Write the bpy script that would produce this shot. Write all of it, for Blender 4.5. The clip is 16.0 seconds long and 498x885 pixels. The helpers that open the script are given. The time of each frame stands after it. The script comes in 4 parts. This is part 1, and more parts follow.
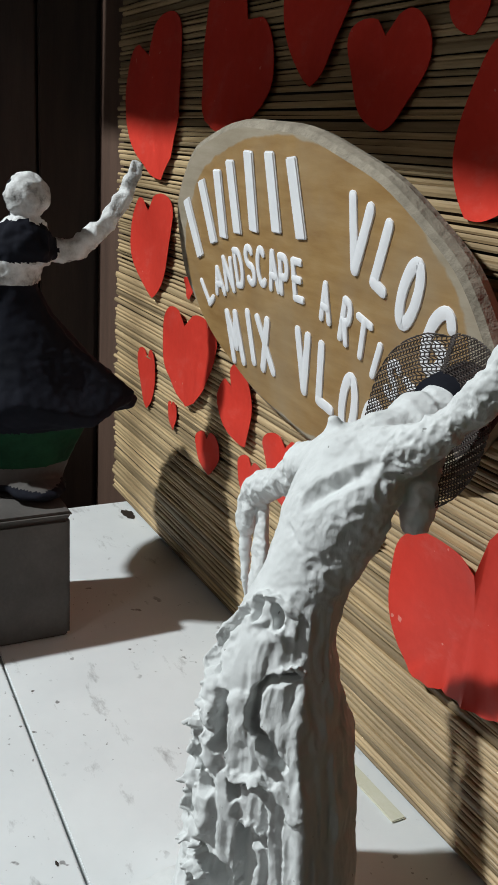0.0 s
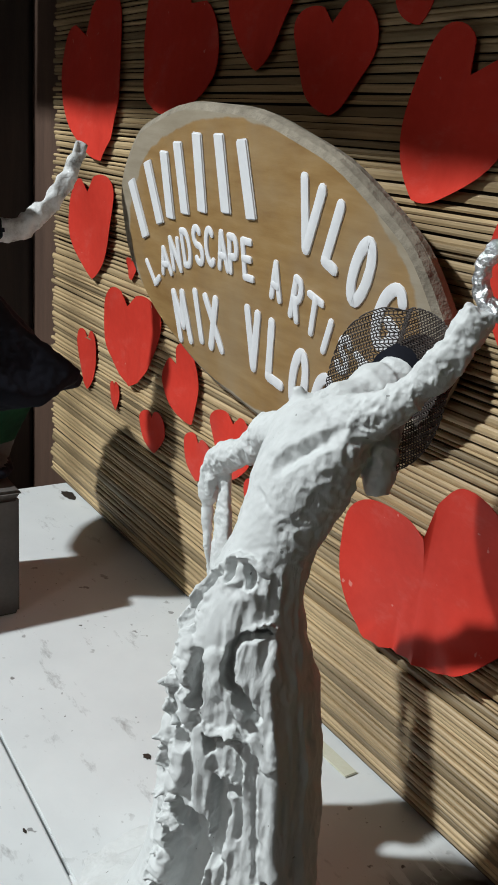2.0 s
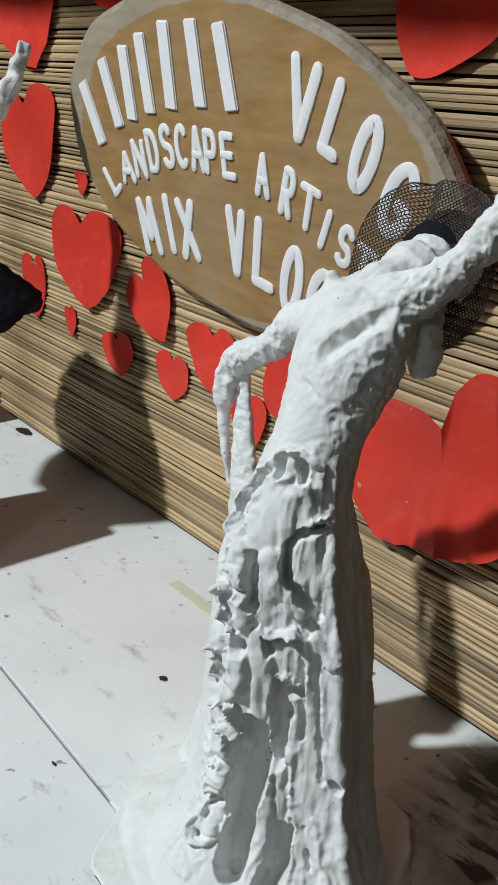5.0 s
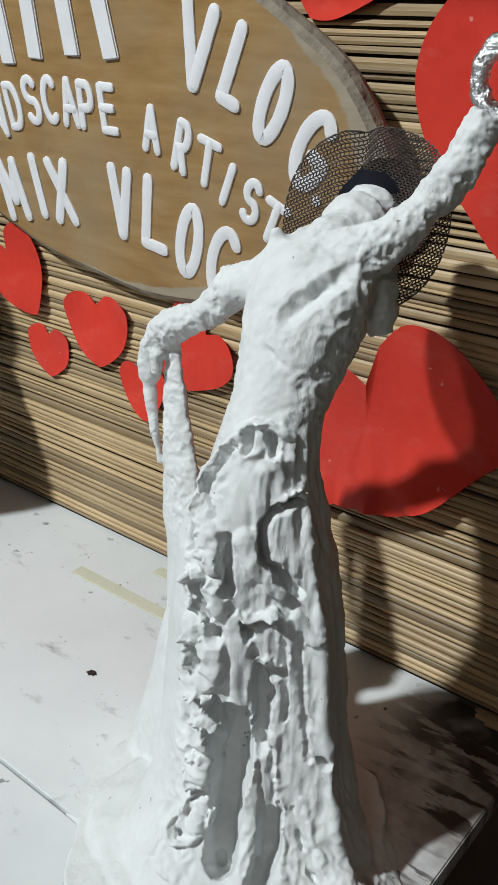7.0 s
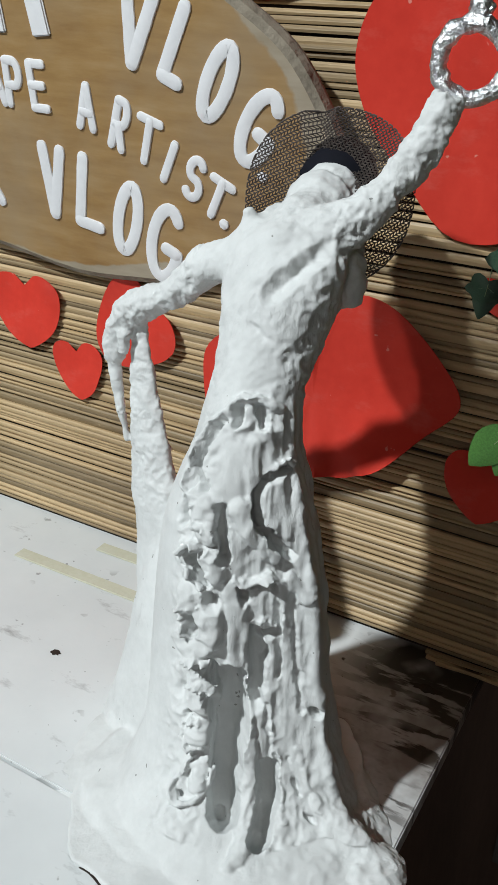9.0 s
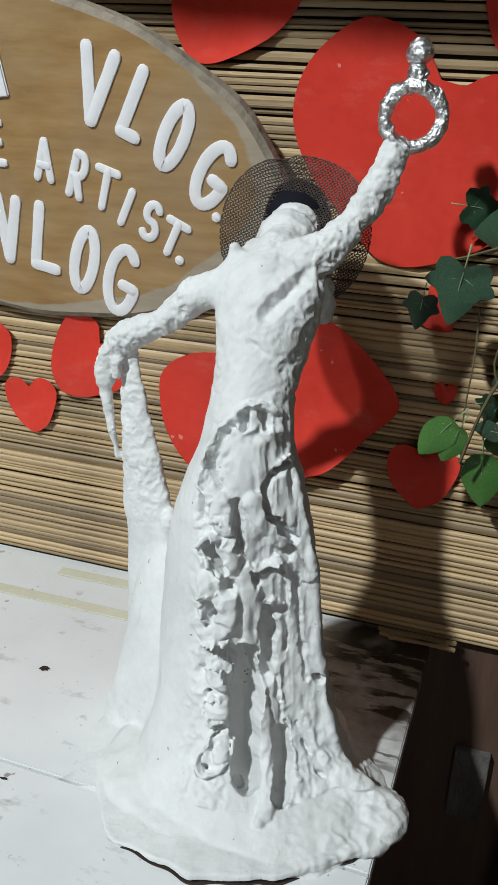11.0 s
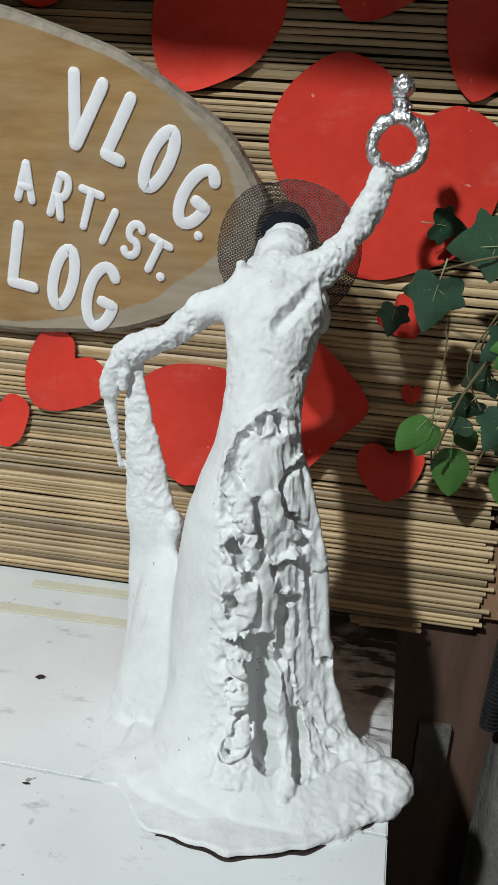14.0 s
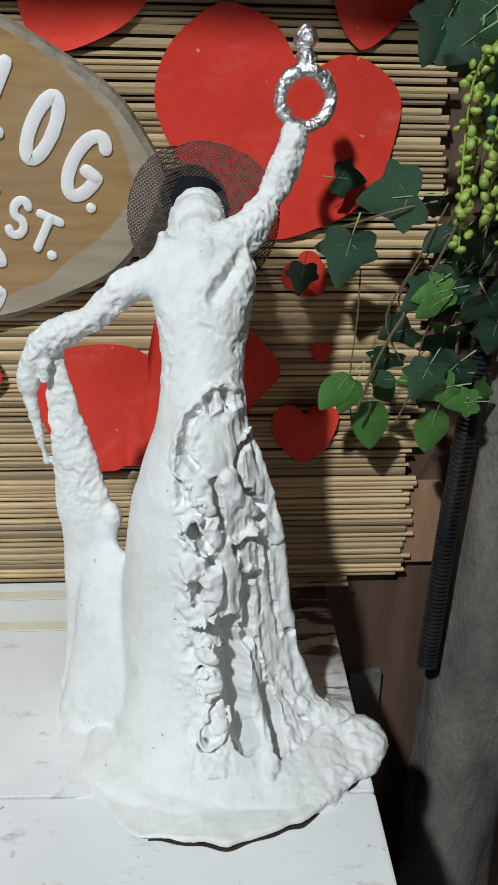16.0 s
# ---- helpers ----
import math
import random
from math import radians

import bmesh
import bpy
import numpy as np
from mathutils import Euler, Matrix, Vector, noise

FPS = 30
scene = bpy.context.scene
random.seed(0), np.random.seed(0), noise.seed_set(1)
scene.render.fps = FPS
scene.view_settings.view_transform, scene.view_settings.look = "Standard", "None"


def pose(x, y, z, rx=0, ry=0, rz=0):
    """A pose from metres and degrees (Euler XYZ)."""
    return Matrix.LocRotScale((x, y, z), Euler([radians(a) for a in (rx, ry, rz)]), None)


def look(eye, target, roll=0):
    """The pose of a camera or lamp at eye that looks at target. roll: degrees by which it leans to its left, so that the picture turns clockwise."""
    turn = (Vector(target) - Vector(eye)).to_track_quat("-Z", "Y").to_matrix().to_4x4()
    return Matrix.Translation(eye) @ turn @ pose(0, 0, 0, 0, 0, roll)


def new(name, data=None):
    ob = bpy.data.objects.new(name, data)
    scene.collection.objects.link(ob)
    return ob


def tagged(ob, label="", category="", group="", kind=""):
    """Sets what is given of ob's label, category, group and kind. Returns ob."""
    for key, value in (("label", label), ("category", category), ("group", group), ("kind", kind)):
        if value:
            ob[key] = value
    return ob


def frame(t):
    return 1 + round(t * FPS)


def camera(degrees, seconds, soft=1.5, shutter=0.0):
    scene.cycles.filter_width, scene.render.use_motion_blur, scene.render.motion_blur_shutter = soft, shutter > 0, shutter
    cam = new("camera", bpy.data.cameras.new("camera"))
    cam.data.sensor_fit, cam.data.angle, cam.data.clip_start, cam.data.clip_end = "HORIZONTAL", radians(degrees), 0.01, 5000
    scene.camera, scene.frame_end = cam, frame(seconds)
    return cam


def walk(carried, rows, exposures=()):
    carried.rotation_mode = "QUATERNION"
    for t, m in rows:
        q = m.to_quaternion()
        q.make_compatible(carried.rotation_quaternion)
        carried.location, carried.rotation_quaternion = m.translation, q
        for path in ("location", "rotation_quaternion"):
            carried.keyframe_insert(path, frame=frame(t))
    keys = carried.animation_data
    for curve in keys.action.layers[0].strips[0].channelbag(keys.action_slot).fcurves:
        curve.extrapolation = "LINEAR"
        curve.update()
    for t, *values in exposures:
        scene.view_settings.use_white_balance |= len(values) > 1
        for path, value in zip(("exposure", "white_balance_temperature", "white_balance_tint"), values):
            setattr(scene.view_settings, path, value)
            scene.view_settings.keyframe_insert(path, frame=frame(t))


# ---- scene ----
cam = camera(30.7, 16.0)
PATH = [
    (0, (0.514, -0.561, 0.671), (-1.168, 0.327, 0.053), 3.7),
    (0.5, (0.517, -0.572, 0.673), (-1.15, 0.343, 0.053), 3.7),
    (1, (0.521, -0.588, 0.672), (-1.123, 0.368, 0.052), 3.7),
    (1.5, (0.52, -0.598, 0.67), (-1.098, 0.394, 0.04), 4.2),
    (2, (0.525, -0.61, 0.666), (-1.061, 0.43, 0.031), 4.6),
    (2.5, (0.527, -0.62, 0.658), (-1.041, 0.444, 0.019), 4.7),
    (3, (0.523, -0.632, 0.649), (-1.02, 0.46, -0.004), 4.7),
    (3.5, (0.513, -0.643, 0.64), (-1.009, 0.465, -0.035), 5.0),
    (3.7, (0.51, -0.648, 0.639), (-1.008, 0.462, -0.043), 4.8),
    (5.8, (0.416, -0.685, 0.603), (-0.936, 0.563, -0.181), 1.3),
    (6, (0.41, -0.687, 0.601), (-0.922, 0.583, -0.181), 1.2),
    (6.5, (0.379, -0.701, 0.6), (-0.848, 0.664, -0.194), 1.4),
    (7, (0.349, -0.717, 0.609), (-0.766, 0.725, -0.215), 2.0),
    (7.5, (0.331, -0.726, 0.612), (-0.727, 0.753, -0.221), 2.3),
    (8, (0.314, -0.74, 0.614), (-0.678, 0.774, -0.239), 2.8),
    (8.5, (0.305, -0.752, 0.616), (-0.639, 0.783, -0.25), 2.9),
    (9, (0.291, -0.783, 0.621), (-0.563, 0.798, -0.259), 2.5),
    (9.5, (0.279, -0.808, 0.628), (-0.503, 0.808, -0.254), 2.2),
    (9.7, (0.274, -0.821, 0.623), (-0.483, 0.817, -0.241), 2.2),
    (12, (0.187, -0.982, 0.652), (-0.259, 0.803, -0.133), 2.3),
    (12.5, (0.178, -0.991, 0.659), (-0.236, 0.803, -0.122), 2.5),
    (13, (0.16, -1.004, 0.657), (-0.214, 0.803, -0.113), 2.8),
    (13.5, (0.135, -1.012, 0.649), (-0.193, 0.81, -0.108), 3.2),
    (14, (0.112, -1.012, 0.645), (-0.172, 0.816, -0.114), 3.2),
    (14.5, (0.074, -1.009, 0.643), (-0.11, 0.829, -0.125), 2.1),
    (15, (0.037, -1.004, 0.637), (-0.013, 0.834, -0.15), 1.4),
    (15.5, (0.018, -0.993, 0.637), (0.059, 0.838, -0.167), 1.2),
    (16, (-0.006, -0.984, 0.643), (0.118, 0.832, -0.185), 1.1),
]
walk(cam, [(t, look(eye, target, roll)) for t, eye, target, roll in PATH])

# ---- world, lamps ----
world = bpy.data.worlds.new("world")
scene.world = world
world.use_nodes = True
world.node_tree.nodes["Background"].inputs[0].default_value = (0.5, 0.55, 0.65, 1)
world.node_tree.nodes["Background"].inputs[1].default_value = 0.15


def lamp(name, kind, energy, colour, m, size=0.02):
    data = bpy.data.lights.new(name, kind)
    data.energy, data.color = energy, colour
    if kind == "AREA":
        data.shape, data.size = "DISK", size
    else:
        data.shadow_soft_size = size
    ob = new(name, data)
    ob.matrix_world = m
    return ob


LAMP = Vector((-1.20, -2.66, 3.06))
spot = lamp("work_lamp_light", "SPOT", 625, (0.912, 0.982, 1.0), look(LAMP, (-0.46, -0.2, 0.15)), 0.08)
spot.data.spot_size, spot.data.spot_blend = radians(44), 0.5
# unseen lamp, added as fill to lift the shaded surfaces
lamp("ceiling_lamp_light", "AREA", 6.0, (1.0, 0.95, 0.90), look((0.9, -2.85, 1.75), (0, -0.2, 0.3)), 0.6)


# ---- materials ----
def material(name, rough=0.6, metal=0.0):
    m = bpy.data.materials.new(name)
    m.use_nodes = True
    t = m.node_tree
    b = t.nodes["Principled BSDF"]
    b.inputs["Roughness"].default_value, b.inputs["Metallic"].default_value = rough, metal
    return m, t, b


def node(t, kind, **values):
    n = t.nodes.new(kind)
    for key, v in values.items():
        n.inputs[key.replace("_", " ")].default_value = v
    return n


def coords(t, scale=(1, 1, 1), space="Object"):
    c, m = t.nodes.new("ShaderNodeTexCoord"), t.nodes.new("ShaderNodeMapping")
    m.inputs["Scale"].default_value = scale
    t.links.new(c.outputs[space], m.inputs["Vector"])
    return m.outputs["Vector"]


def noise_at(t, vec, scale, detail=6, rough=0.6):
    n = node(t, "ShaderNodeTexNoise", Scale=scale, Detail=detail, Roughness=rough)
    t.links.new(vec, n.inputs["Vector"])
    return n.outputs["Fac"]


def ramp(t, fac, *stops):
    r = t.nodes.new("ShaderNodeValToRGB")
    e = r.color_ramp.elements
    while len(e) < len(stops):
        e.new(0.5)
    for el, (p, c) in zip(e, stops):
        el.position, el.color = p, (*c, 1)
    t.links.new(fac, r.inputs["Fac"])
    return r.outputs["Color"]


def mix(t, fac, a, b, kind="MIX"):
    m = t.nodes.new("ShaderNodeMix")
    m.data_type, m.blend_type = "RGBA", kind
    for sock, v in ((m.inputs["Factor"], fac), (m.inputs["A"], a), (m.inputs["B"], b)):
        if isinstance(v, bpy.types.NodeSocket):
            t.links.new(v, sock)
        elif isinstance(v, tuple):
            sock.default_value = (*v, 1)
        else:
            sock.default_value = v
    return m.outputs["Result"]


def bump(t, b, height, strength=0.3, distance=0.002):
    n = node(t, "ShaderNodeBump", Strength=strength, Distance=distance)
    t.links.new(height, n.inputs["Height"])
    t.links.new(n.outputs["Normal"], b.inputs["Normal"])


def surface(name, stops, scale=20, stretch=(1, 1, 1), rough=0.6, metal=0.0, fine=200, relief=0.2, depth=0.001, vary=0.0, space="Object"):
    """Two scales of noise for colour, a fine one for relief; vary: lighter and darker from piece to piece."""
    m, t, b = material(name, rough, metal)
    v = coords(t, stretch, space)
    col = ramp(t, noise_at(t, v, scale), *stops)
    small = noise_at(t, v, fine, 4)
    col = mix(t, 0.25, col, ramp(t, small, (0.3, (0.35, 0.35, 0.35)), (0.7, (0.65, 0.65, 0.65))), "OVERLAY")
    if vary:
        info = t.nodes.new("ShaderNodeObjectInfo")
        shade = ramp(t, info.outputs["Random"], (0.0, (1 - vary,) * 3), (1.0, (1 + vary * 0.4,) * 3))
        col = mix(t, 1.0, col, shade, "MULTIPLY")
    t.links.new(col, b.inputs["Base Color"])
    bump(t, b, small, relief, depth)
    return m


PLASTER = surface("plaster", ((0.3, (0.64, 0.65, 0.645)), (0.6, (0.72, 0.735, 0.73))), 14, rough=0.75, fine=120, relief=0.22, depth=0.0015)
DUSTY = surface("dusty_plaster", ((0.30, (0.10, 0.095, 0.09)), (0.43, (0.50, 0.495, 0.485)), (0.6, (0.72, 0.72, 0.715))), 38, rough=0.85, fine=260, relief=0.6, depth=0.002)
BAMBOO = surface("bamboo", ((0.25, (0.20, 0.13, 0.065)), (0.5, (0.46, 0.33, 0.18)), (0.8, (0.58, 0.44, 0.26))), 9, (0.6, 8, 14), 0.5, fine=60, relief=0.3, vary=0.55)
BACKING = surface("dark_backing", ((0.3, (0.012, 0.008, 0.006)), (0.7, (0.03, 0.02, 0.014))), 8, rough=0.9)
RED = surface("red_paper", ((0.3, (0.62, 0.044, 0.029)), (0.7, (0.72, 0.060, 0.040))), 6, rough=0.35, fine=90, relief=0.12, vary=0.12)
LETTER = surface("white_letter_paint", ((0.3, (0.78, 0.78, 0.80)), (0.7, (0.86, 0.86, 0.88))), 30, rough=0.6)
DARK_WOOD = surface("dark_wood", ((0.3, (0.018, 0.011, 0.008)), (0.7, (0.045, 0.028, 0.02))), 5, (6, 6, 0.6), 0.7, fine=80, vary=0.3)
BROWN_WOOD = surface("brown_wood", ((0.3, (0.075, 0.043, 0.031)), (0.7, (0.13, 0.076, 0.053))), 5, (6, 6, 0.6), 0.6, fine=80, vary=0.2)
GREY_WOOD = surface("weathered_wood", ((0.25, (0.05, 0.046, 0.042)), (0.55, (0.13, 0.12, 0.11)), (0.8, (0.20, 0.185, 0.17))), 9, (2.2, 2.2, 1.0), 0.9, fine=90, relief=0.7, depth=0.005)
CONCRETE = surface("grey_plaster", ((0.3, (0.16, 0.15, 0.14)), (0.7, (0.24, 0.23, 0.22))), 4, rough=0.9)
BOX_CLOTH = surface("grey_box_card", ((0.3, (0.055, 0.049, 0.045)), (0.7, (0.10, 0.090, 0.083))), 10, rough=0.85)
BLACK = surface("black_rubber", ((0.3, (0.008, 0.008, 0.009)), (0.7, (0.02, 0.02, 0.022))), 20, rough=0.3)
BLACK_CLOTH = surface("navy_black_cloth", ((0.3, (0.005, 0.0055, 0.009)), (0.7, (0.010, 0.011, 0.018))), 16, rough=0.85)
GREEN_CLOTH = surface("green_cloth", ((0.3, (0.004, 0.022, 0.010)), (0.7, (0.010, 0.06, 0.026))), 16, rough=0.8)
FOIL = surface("crumpled_foil", ((0.3, (0.70, 0.70, 0.72)), (0.7, (0.88, 0.88, 0.90))), 60, rough=0.34, metal=1.0, fine=150, relief=1.0, depth=0.004)
NET = surface("brown_grey_net", ((0.3, (0.06, 0.05, 0.046)), (0.7, (0.14, 0.12, 0.11))), 120, rough=0.7)
TAPE = surface("cream_plastic", ((0.3, (0.60, 0.59, 0.46)), (0.7, (0.68, 0.67, 0.55))), 8, rough=0.18)
IVY = surface("ivy_leaf", ((0.3, (0.02, 0.055, 0.032)), (0.7, (0.045, 0.10, 0.055))), 30, rough=0.35, vary=0.3)
FRESH = surface("fresh_leaf", ((0.3, (0.05, 0.14, 0.03)), (0.7, (0.09, 0.23, 0.05))), 30, rough=0.4, vary=0.3)
PEARL = surface("yellow_green_bead_leaf", ((0.3, (0.20, 0.30, 0.05)), (0.7, (0.34, 0.45, 0.09))), 40, rough=0.4, vary=0.2)
VEIN = surface("pale_vein", ((0.3, (0.22, 0.30, 0.16)), (0.7, (0.30, 0.38, 0.20))), 40, rough=0.5)
STEM = surface("vine_stem", ((0.3, (0.10, 0.075, 0.04)), (0.7, (0.16, 0.14, 0.06))), 40, rough=0.7)


def board_white():
    """White painted board with scattered dark specks and rubbed patches."""
    m, t, b = material("white_board", 0.45)
    v = coords(t)
    col = ramp(t, noise_at(t, v, 5), (0.3, (0.68, 0.70, 0.705)), (0.7, (0.78, 0.80, 0.80)))
    specks = ramp(t, noise_at(t, v, 42, 3, 0.5), (0.665, (0, 0, 0)), (0.70, (1, 1, 1)))
    where = ramp(t, noise_at(t, v, 7, 2), (0.45, (0, 0, 0)), (0.6, (1, 1, 1)))
    dirt = mix(t, 1.0, specks, where, "MULTIPLY")
    grit = ramp(t, noise_at(t, v, 120, 2, 0.5), (0.70, (0, 0, 0)), (0.74, (0.8, 0.8, 0.8)))
    smudge = ramp(t, noise_at(t, coords(t, (1.0, 2.4, 1)), 11, 5, 0.7), (0.60, (0, 0, 0)), (0.74, (0.55, 0.55, 0.55)))
    dirt = mix(t, 1.0, mix(t, 1.0, dirt, mix(t, 1.0, grit, where, "MULTIPLY"), "ADD"), smudge, "LIGHTEN")
    col = mix(t, dirt, col, (0.10, 0.09, 0.085))
    # dark rubbed paint at the free end, in streaks along the board
    sep = t.nodes.new("ShaderNodeSeparateXYZ")
    t.links.new(coords(t), sep.inputs[0])
    end = ramp(t, sep.outputs["X"], (0.02, (0, 0, 0)), (0.07, (1, 1, 1)))
    wide = t.nodes.new("ShaderNodeMapRange")
    wide.inputs["From Min"].default_value, wide.inputs["From Max"].default_value, wide.inputs["To Max"].default_value = -0.11, -0.03, 0.13
    t.links.new(sep.outputs["Y"], wide.inputs["Value"])
    more = t.nodes.new("ShaderNodeMath")
    t.links.new(noise_at(t, coords(t, (5, 20, 1)), 3.5, 5, 0.55), more.inputs[0])
    t.links.new(wide.outputs[0], more.inputs[1])
    streaks = ramp(t, more.outputs[0], (0.50, (0, 0, 0)), (0.56, (1, 1, 1)))
    back = ramp(t, noise_at(t, coords(t), 9, 3), (0.42, (0, 0, 0)), (0.55, (1, 1, 1)))
    far = t.nodes.new("ShaderNodeMapRange")
    far.inputs["From Min"].default_value, far.inputs["From Max"].default_value = -0.27, -0.2
    t.links.new(sep.outputs["Y"], far.inputs["Value"])
    mask = mix(t, 1.0, mix(t, 1.0, end, streaks, "MULTIPLY"), mix(t, 1.0, back, far.outputs[0], "MULTIPLY"), "MULTIPLY")
    # brown film over the free end: soiling plus the statuette's shade painted in
    soil_and_shade = ramp(t, noise_at(t, coords(t), 8, 5, 0.65), (0.32, (0, 0, 0)), (0.55, (0.75, 0.75, 0.75)))
    soil_and_shade = mix(t, 1.0, mix(t, 1.0, end, soil_and_shade, "MULTIPLY"), far.outputs[0], "MULTIPLY")
    col = mix(t, soil_and_shade, col, (0.16, 0.125, 0.105))
    col = mix(t, mask, col, (0.035, 0.026, 0.02))
    t.links.new(col, b.inputs["Base Color"])
    bump(t, b, noise_at(t, v, 120), 0.15, 0.001)
    return m


def sign_wood():
    """Varnished slice: ochre heart, greyish rim, streaks along the length."""
    m, t, b = material("sign_wood", 0.45)
    g = coords(t, (1 / 0.335, 0, 1 / 0.185))
    length = t.nodes.new("ShaderNodeVectorMath")
    length.operation = "LENGTH"
    t.links.new(g, length.inputs[0])
    streak = noise_at(t, coords(t, (3, 3, 16)), 4)
    cloud = noise_at(t, coords(t), 7)
    wood = ramp(t, streak, (0.3, (0.28, 0.155, 0.055)), (0.55, (0.37, 0.225, 0.09)), (0.75, (0.43, 0.285, 0.14)))
    wood = mix(t, ramp(t, cloud, (0.45, (0, 0, 0)), (0.7, (0.6, 0.6, 0.6))), wood, (0.35, 0.265, 0.17))
    jag = t.nodes.new("ShaderNodeMath")
    jag.operation = "MULTIPLY_ADD"
    t.links.new(cloud, jag.inputs[0])
    jag.inputs[1].default_value = 0.18
    t.links.new(length.outputs["Value"], jag.inputs[2])
    rim = ramp(t, jag.outputs[0], (0.99, (0, 0, 0)), (1.09, (1, 1, 1)))
    col = mix(t, rim, wood, ramp(t, streak, (0.3, (0.31, 0.255, 0.18)), (0.7, (0.43, 0.365, 0.28))))
    t.links.new(col, b.inputs["Base Color"])
    bump(t, b, noise_at(t, coords(t, (2, 2, 12)), 30), 0.2, 0.001)
    return m


for m in (BLACK_CLOTH, GREEN_CLOTH, NET, RED):
    m.node_tree.nodes["Principled BSDF"].inputs["Specular IOR Level"].default_value = 0.15

def flecked(m):
    """Small pale scuffs and dust on the red paper."""
    t = m.node_tree
    b = t.nodes["Principled BSDF"]
    colour = b.inputs["Base Color"].links[0].from_socket
    fleck = ramp(t, noise_at(t, coords(t), 75, 2, 0.5), (0.735, (0, 0, 0)), (0.76, (0.7, 0.7, 0.7)))
    rub = ramp(t, noise_at(t, coords(t, (1, 1, 2)), 14, 5, 0.7), (0.55, (0, 0, 0)), (0.8, (0.25, 0.25, 0.25)))
    t.links.new(mix(t, mix(t, 1.0, fleck, rub, "LIGHTEN"), colour, (0.72, 0.30, 0.25)), b.inputs["Base Color"])


flecked(RED)


def specked(m):
    """Sparse dark grit pressed into the plaster, and faint grey rubbing."""
    t = m.node_tree
    b = t.nodes["Principled BSDF"]
    colour = b.inputs["Base Color"].links[0].from_socket
    grit = ramp(t, noise_at(t, coords(t), 130, 2, 0.5), (0.745, (0, 0, 0)), (0.77, (0.85, 0.85, 0.85)))
    rub = ramp(t, noise_at(t, coords(t, (1, 1, 0.5)), 30, 5, 0.7), (0.62, (0, 0, 0)), (0.80, (0.30, 0.30, 0.30)))
    t.links.new(mix(t, mix(t, 1.0, grit, rub, "LIGHTEN"), colour, (0.22, 0.22, 0.21)), b.inputs["Base Color"])


specked(PLASTER)


def trowelled(m):
    """Streaks of the tool down the plaster, broken by patches that were rubbed smooth."""
    t = m.node_tree
    b = t.nodes["Principled BSDF"]
    streak = noise_at(t, coords(t, (1, 1, 0.28)), 150, 7, 0.7)
    where = ramp(t, noise_at(t, coords(t), 22, 3), (0.40, (0.15, 0.15, 0.15)), (0.60, (1, 1, 1)))
    sep = t.nodes.new("ShaderNodeSeparateColor")
    t.links.new(mix(t, where, (0.5, 0.5, 0.5), streak), sep.inputs[0])
    bump(t, b, sep.outputs[0], 0.75, 0.0022)


trowelled(PLASTER)
WHITE_BOARD, SIGN_WOOD = board_white(), sign_wood()
BARK = surface("grey_bark", ((0.3, (0.19, 0.16, 0.12)), (0.7, (0.36, 0.31, 0.24))), 25, rough=0.9, fine=90, relief=0.8, depth=0.004)


# ---- mesh helpers ----
def part(name, bm, mat, parent=None, label=""):
    me = bpy.data.meshes.new(name)
    bm.to_mesh(me)
    bm.free()
    me.materials.append(mat)
    ob = new(name, me)
    ob.parent = parent
    if label:
        ob["label"] = label
    return ob


def smooth(ob):
    ob.data.polygons.foreach_set("use_smooth", [True] * len(ob.data.polygons))
    return ob


def block(bm, x0, x1, y0, y1, z0, z1, bevel=0.0):
    r = bmesh.ops.create_cube(bm, size=1, matrix=Matrix.LocRotScale(((x0 + x1) / 2, (y0 + y1) / 2, (z0 + z1) / 2), None, (x1 - x0, y1 - y0, z1 - z0)))
    if bevel:
        edges = list({e for v in r["verts"] for e in v.link_edges})
        bmesh.ops.bevel(bm, geom=edges, offset=bevel, segments=2, affect="EDGES")
    return bm


def tube(bm, points, radii, sides=12, flat=1.0, across=None):
    """A round tube along points; flat < 1 thins it along the direction 'across'."""
    rings, n = [], len(points)
    pts = [Vector(p) for p in points]
    up = Vector(across) if across else Vector((0.13, 0.31, 0.94))
    for i, p in enumerate(pts):
        d = (pts[min(i + 1, n - 1)] - pts[max(i - 1, 0)]).normalized()
        a = (up - d * up.dot(d)).normalized()
        c = d.cross(a)
        r = radii[i] if isinstance(radii, (list, tuple)) else radii
        rings.append([bm.verts.new(p + a * math.cos(k * math.tau / sides) * r * flat + c * math.sin(k * math.tau / sides) * r) for k in range(sides)])
    for p, q in zip(rings, rings[1:]):
        for k in range(sides):
            bm.faces.new((p[k], p[(k + 1) % sides], q[(k + 1) % sides], q[k]))
    bm.faces.new(rings[0][::-1])
    bm.faces.new(rings[-1])
    return bm


def ball(bm, c, r, m=None):
    r = r if isinstance(r, tuple) else (r, r, r)
    bmesh.ops.create_icosphere(bm, subdivisions=2, radius=1, matrix=Matrix.LocRotScale(c, m, r))
    return bm


def spline(points, steps=6):
    """Points on a smooth curve through the given ones (any number of values each)."""
    p = [np.array(q, float) for q in points]
    out = []
    for i in range(len(p) - 1):
        a, b, c, d = p[max(i - 1, 0)], p[i], p[i + 1], p[min(i + 2, len(p) - 1)]
        for k in range(steps):
            u = k / steps
            out.append(0.5 * (2 * b + (c - a) * u + (2 * a - 5 * b + 4 * c - d) * u * u + (3 * b - a - 3 * c + d) * u ** 3))
    out.append(p[-1])
    return out


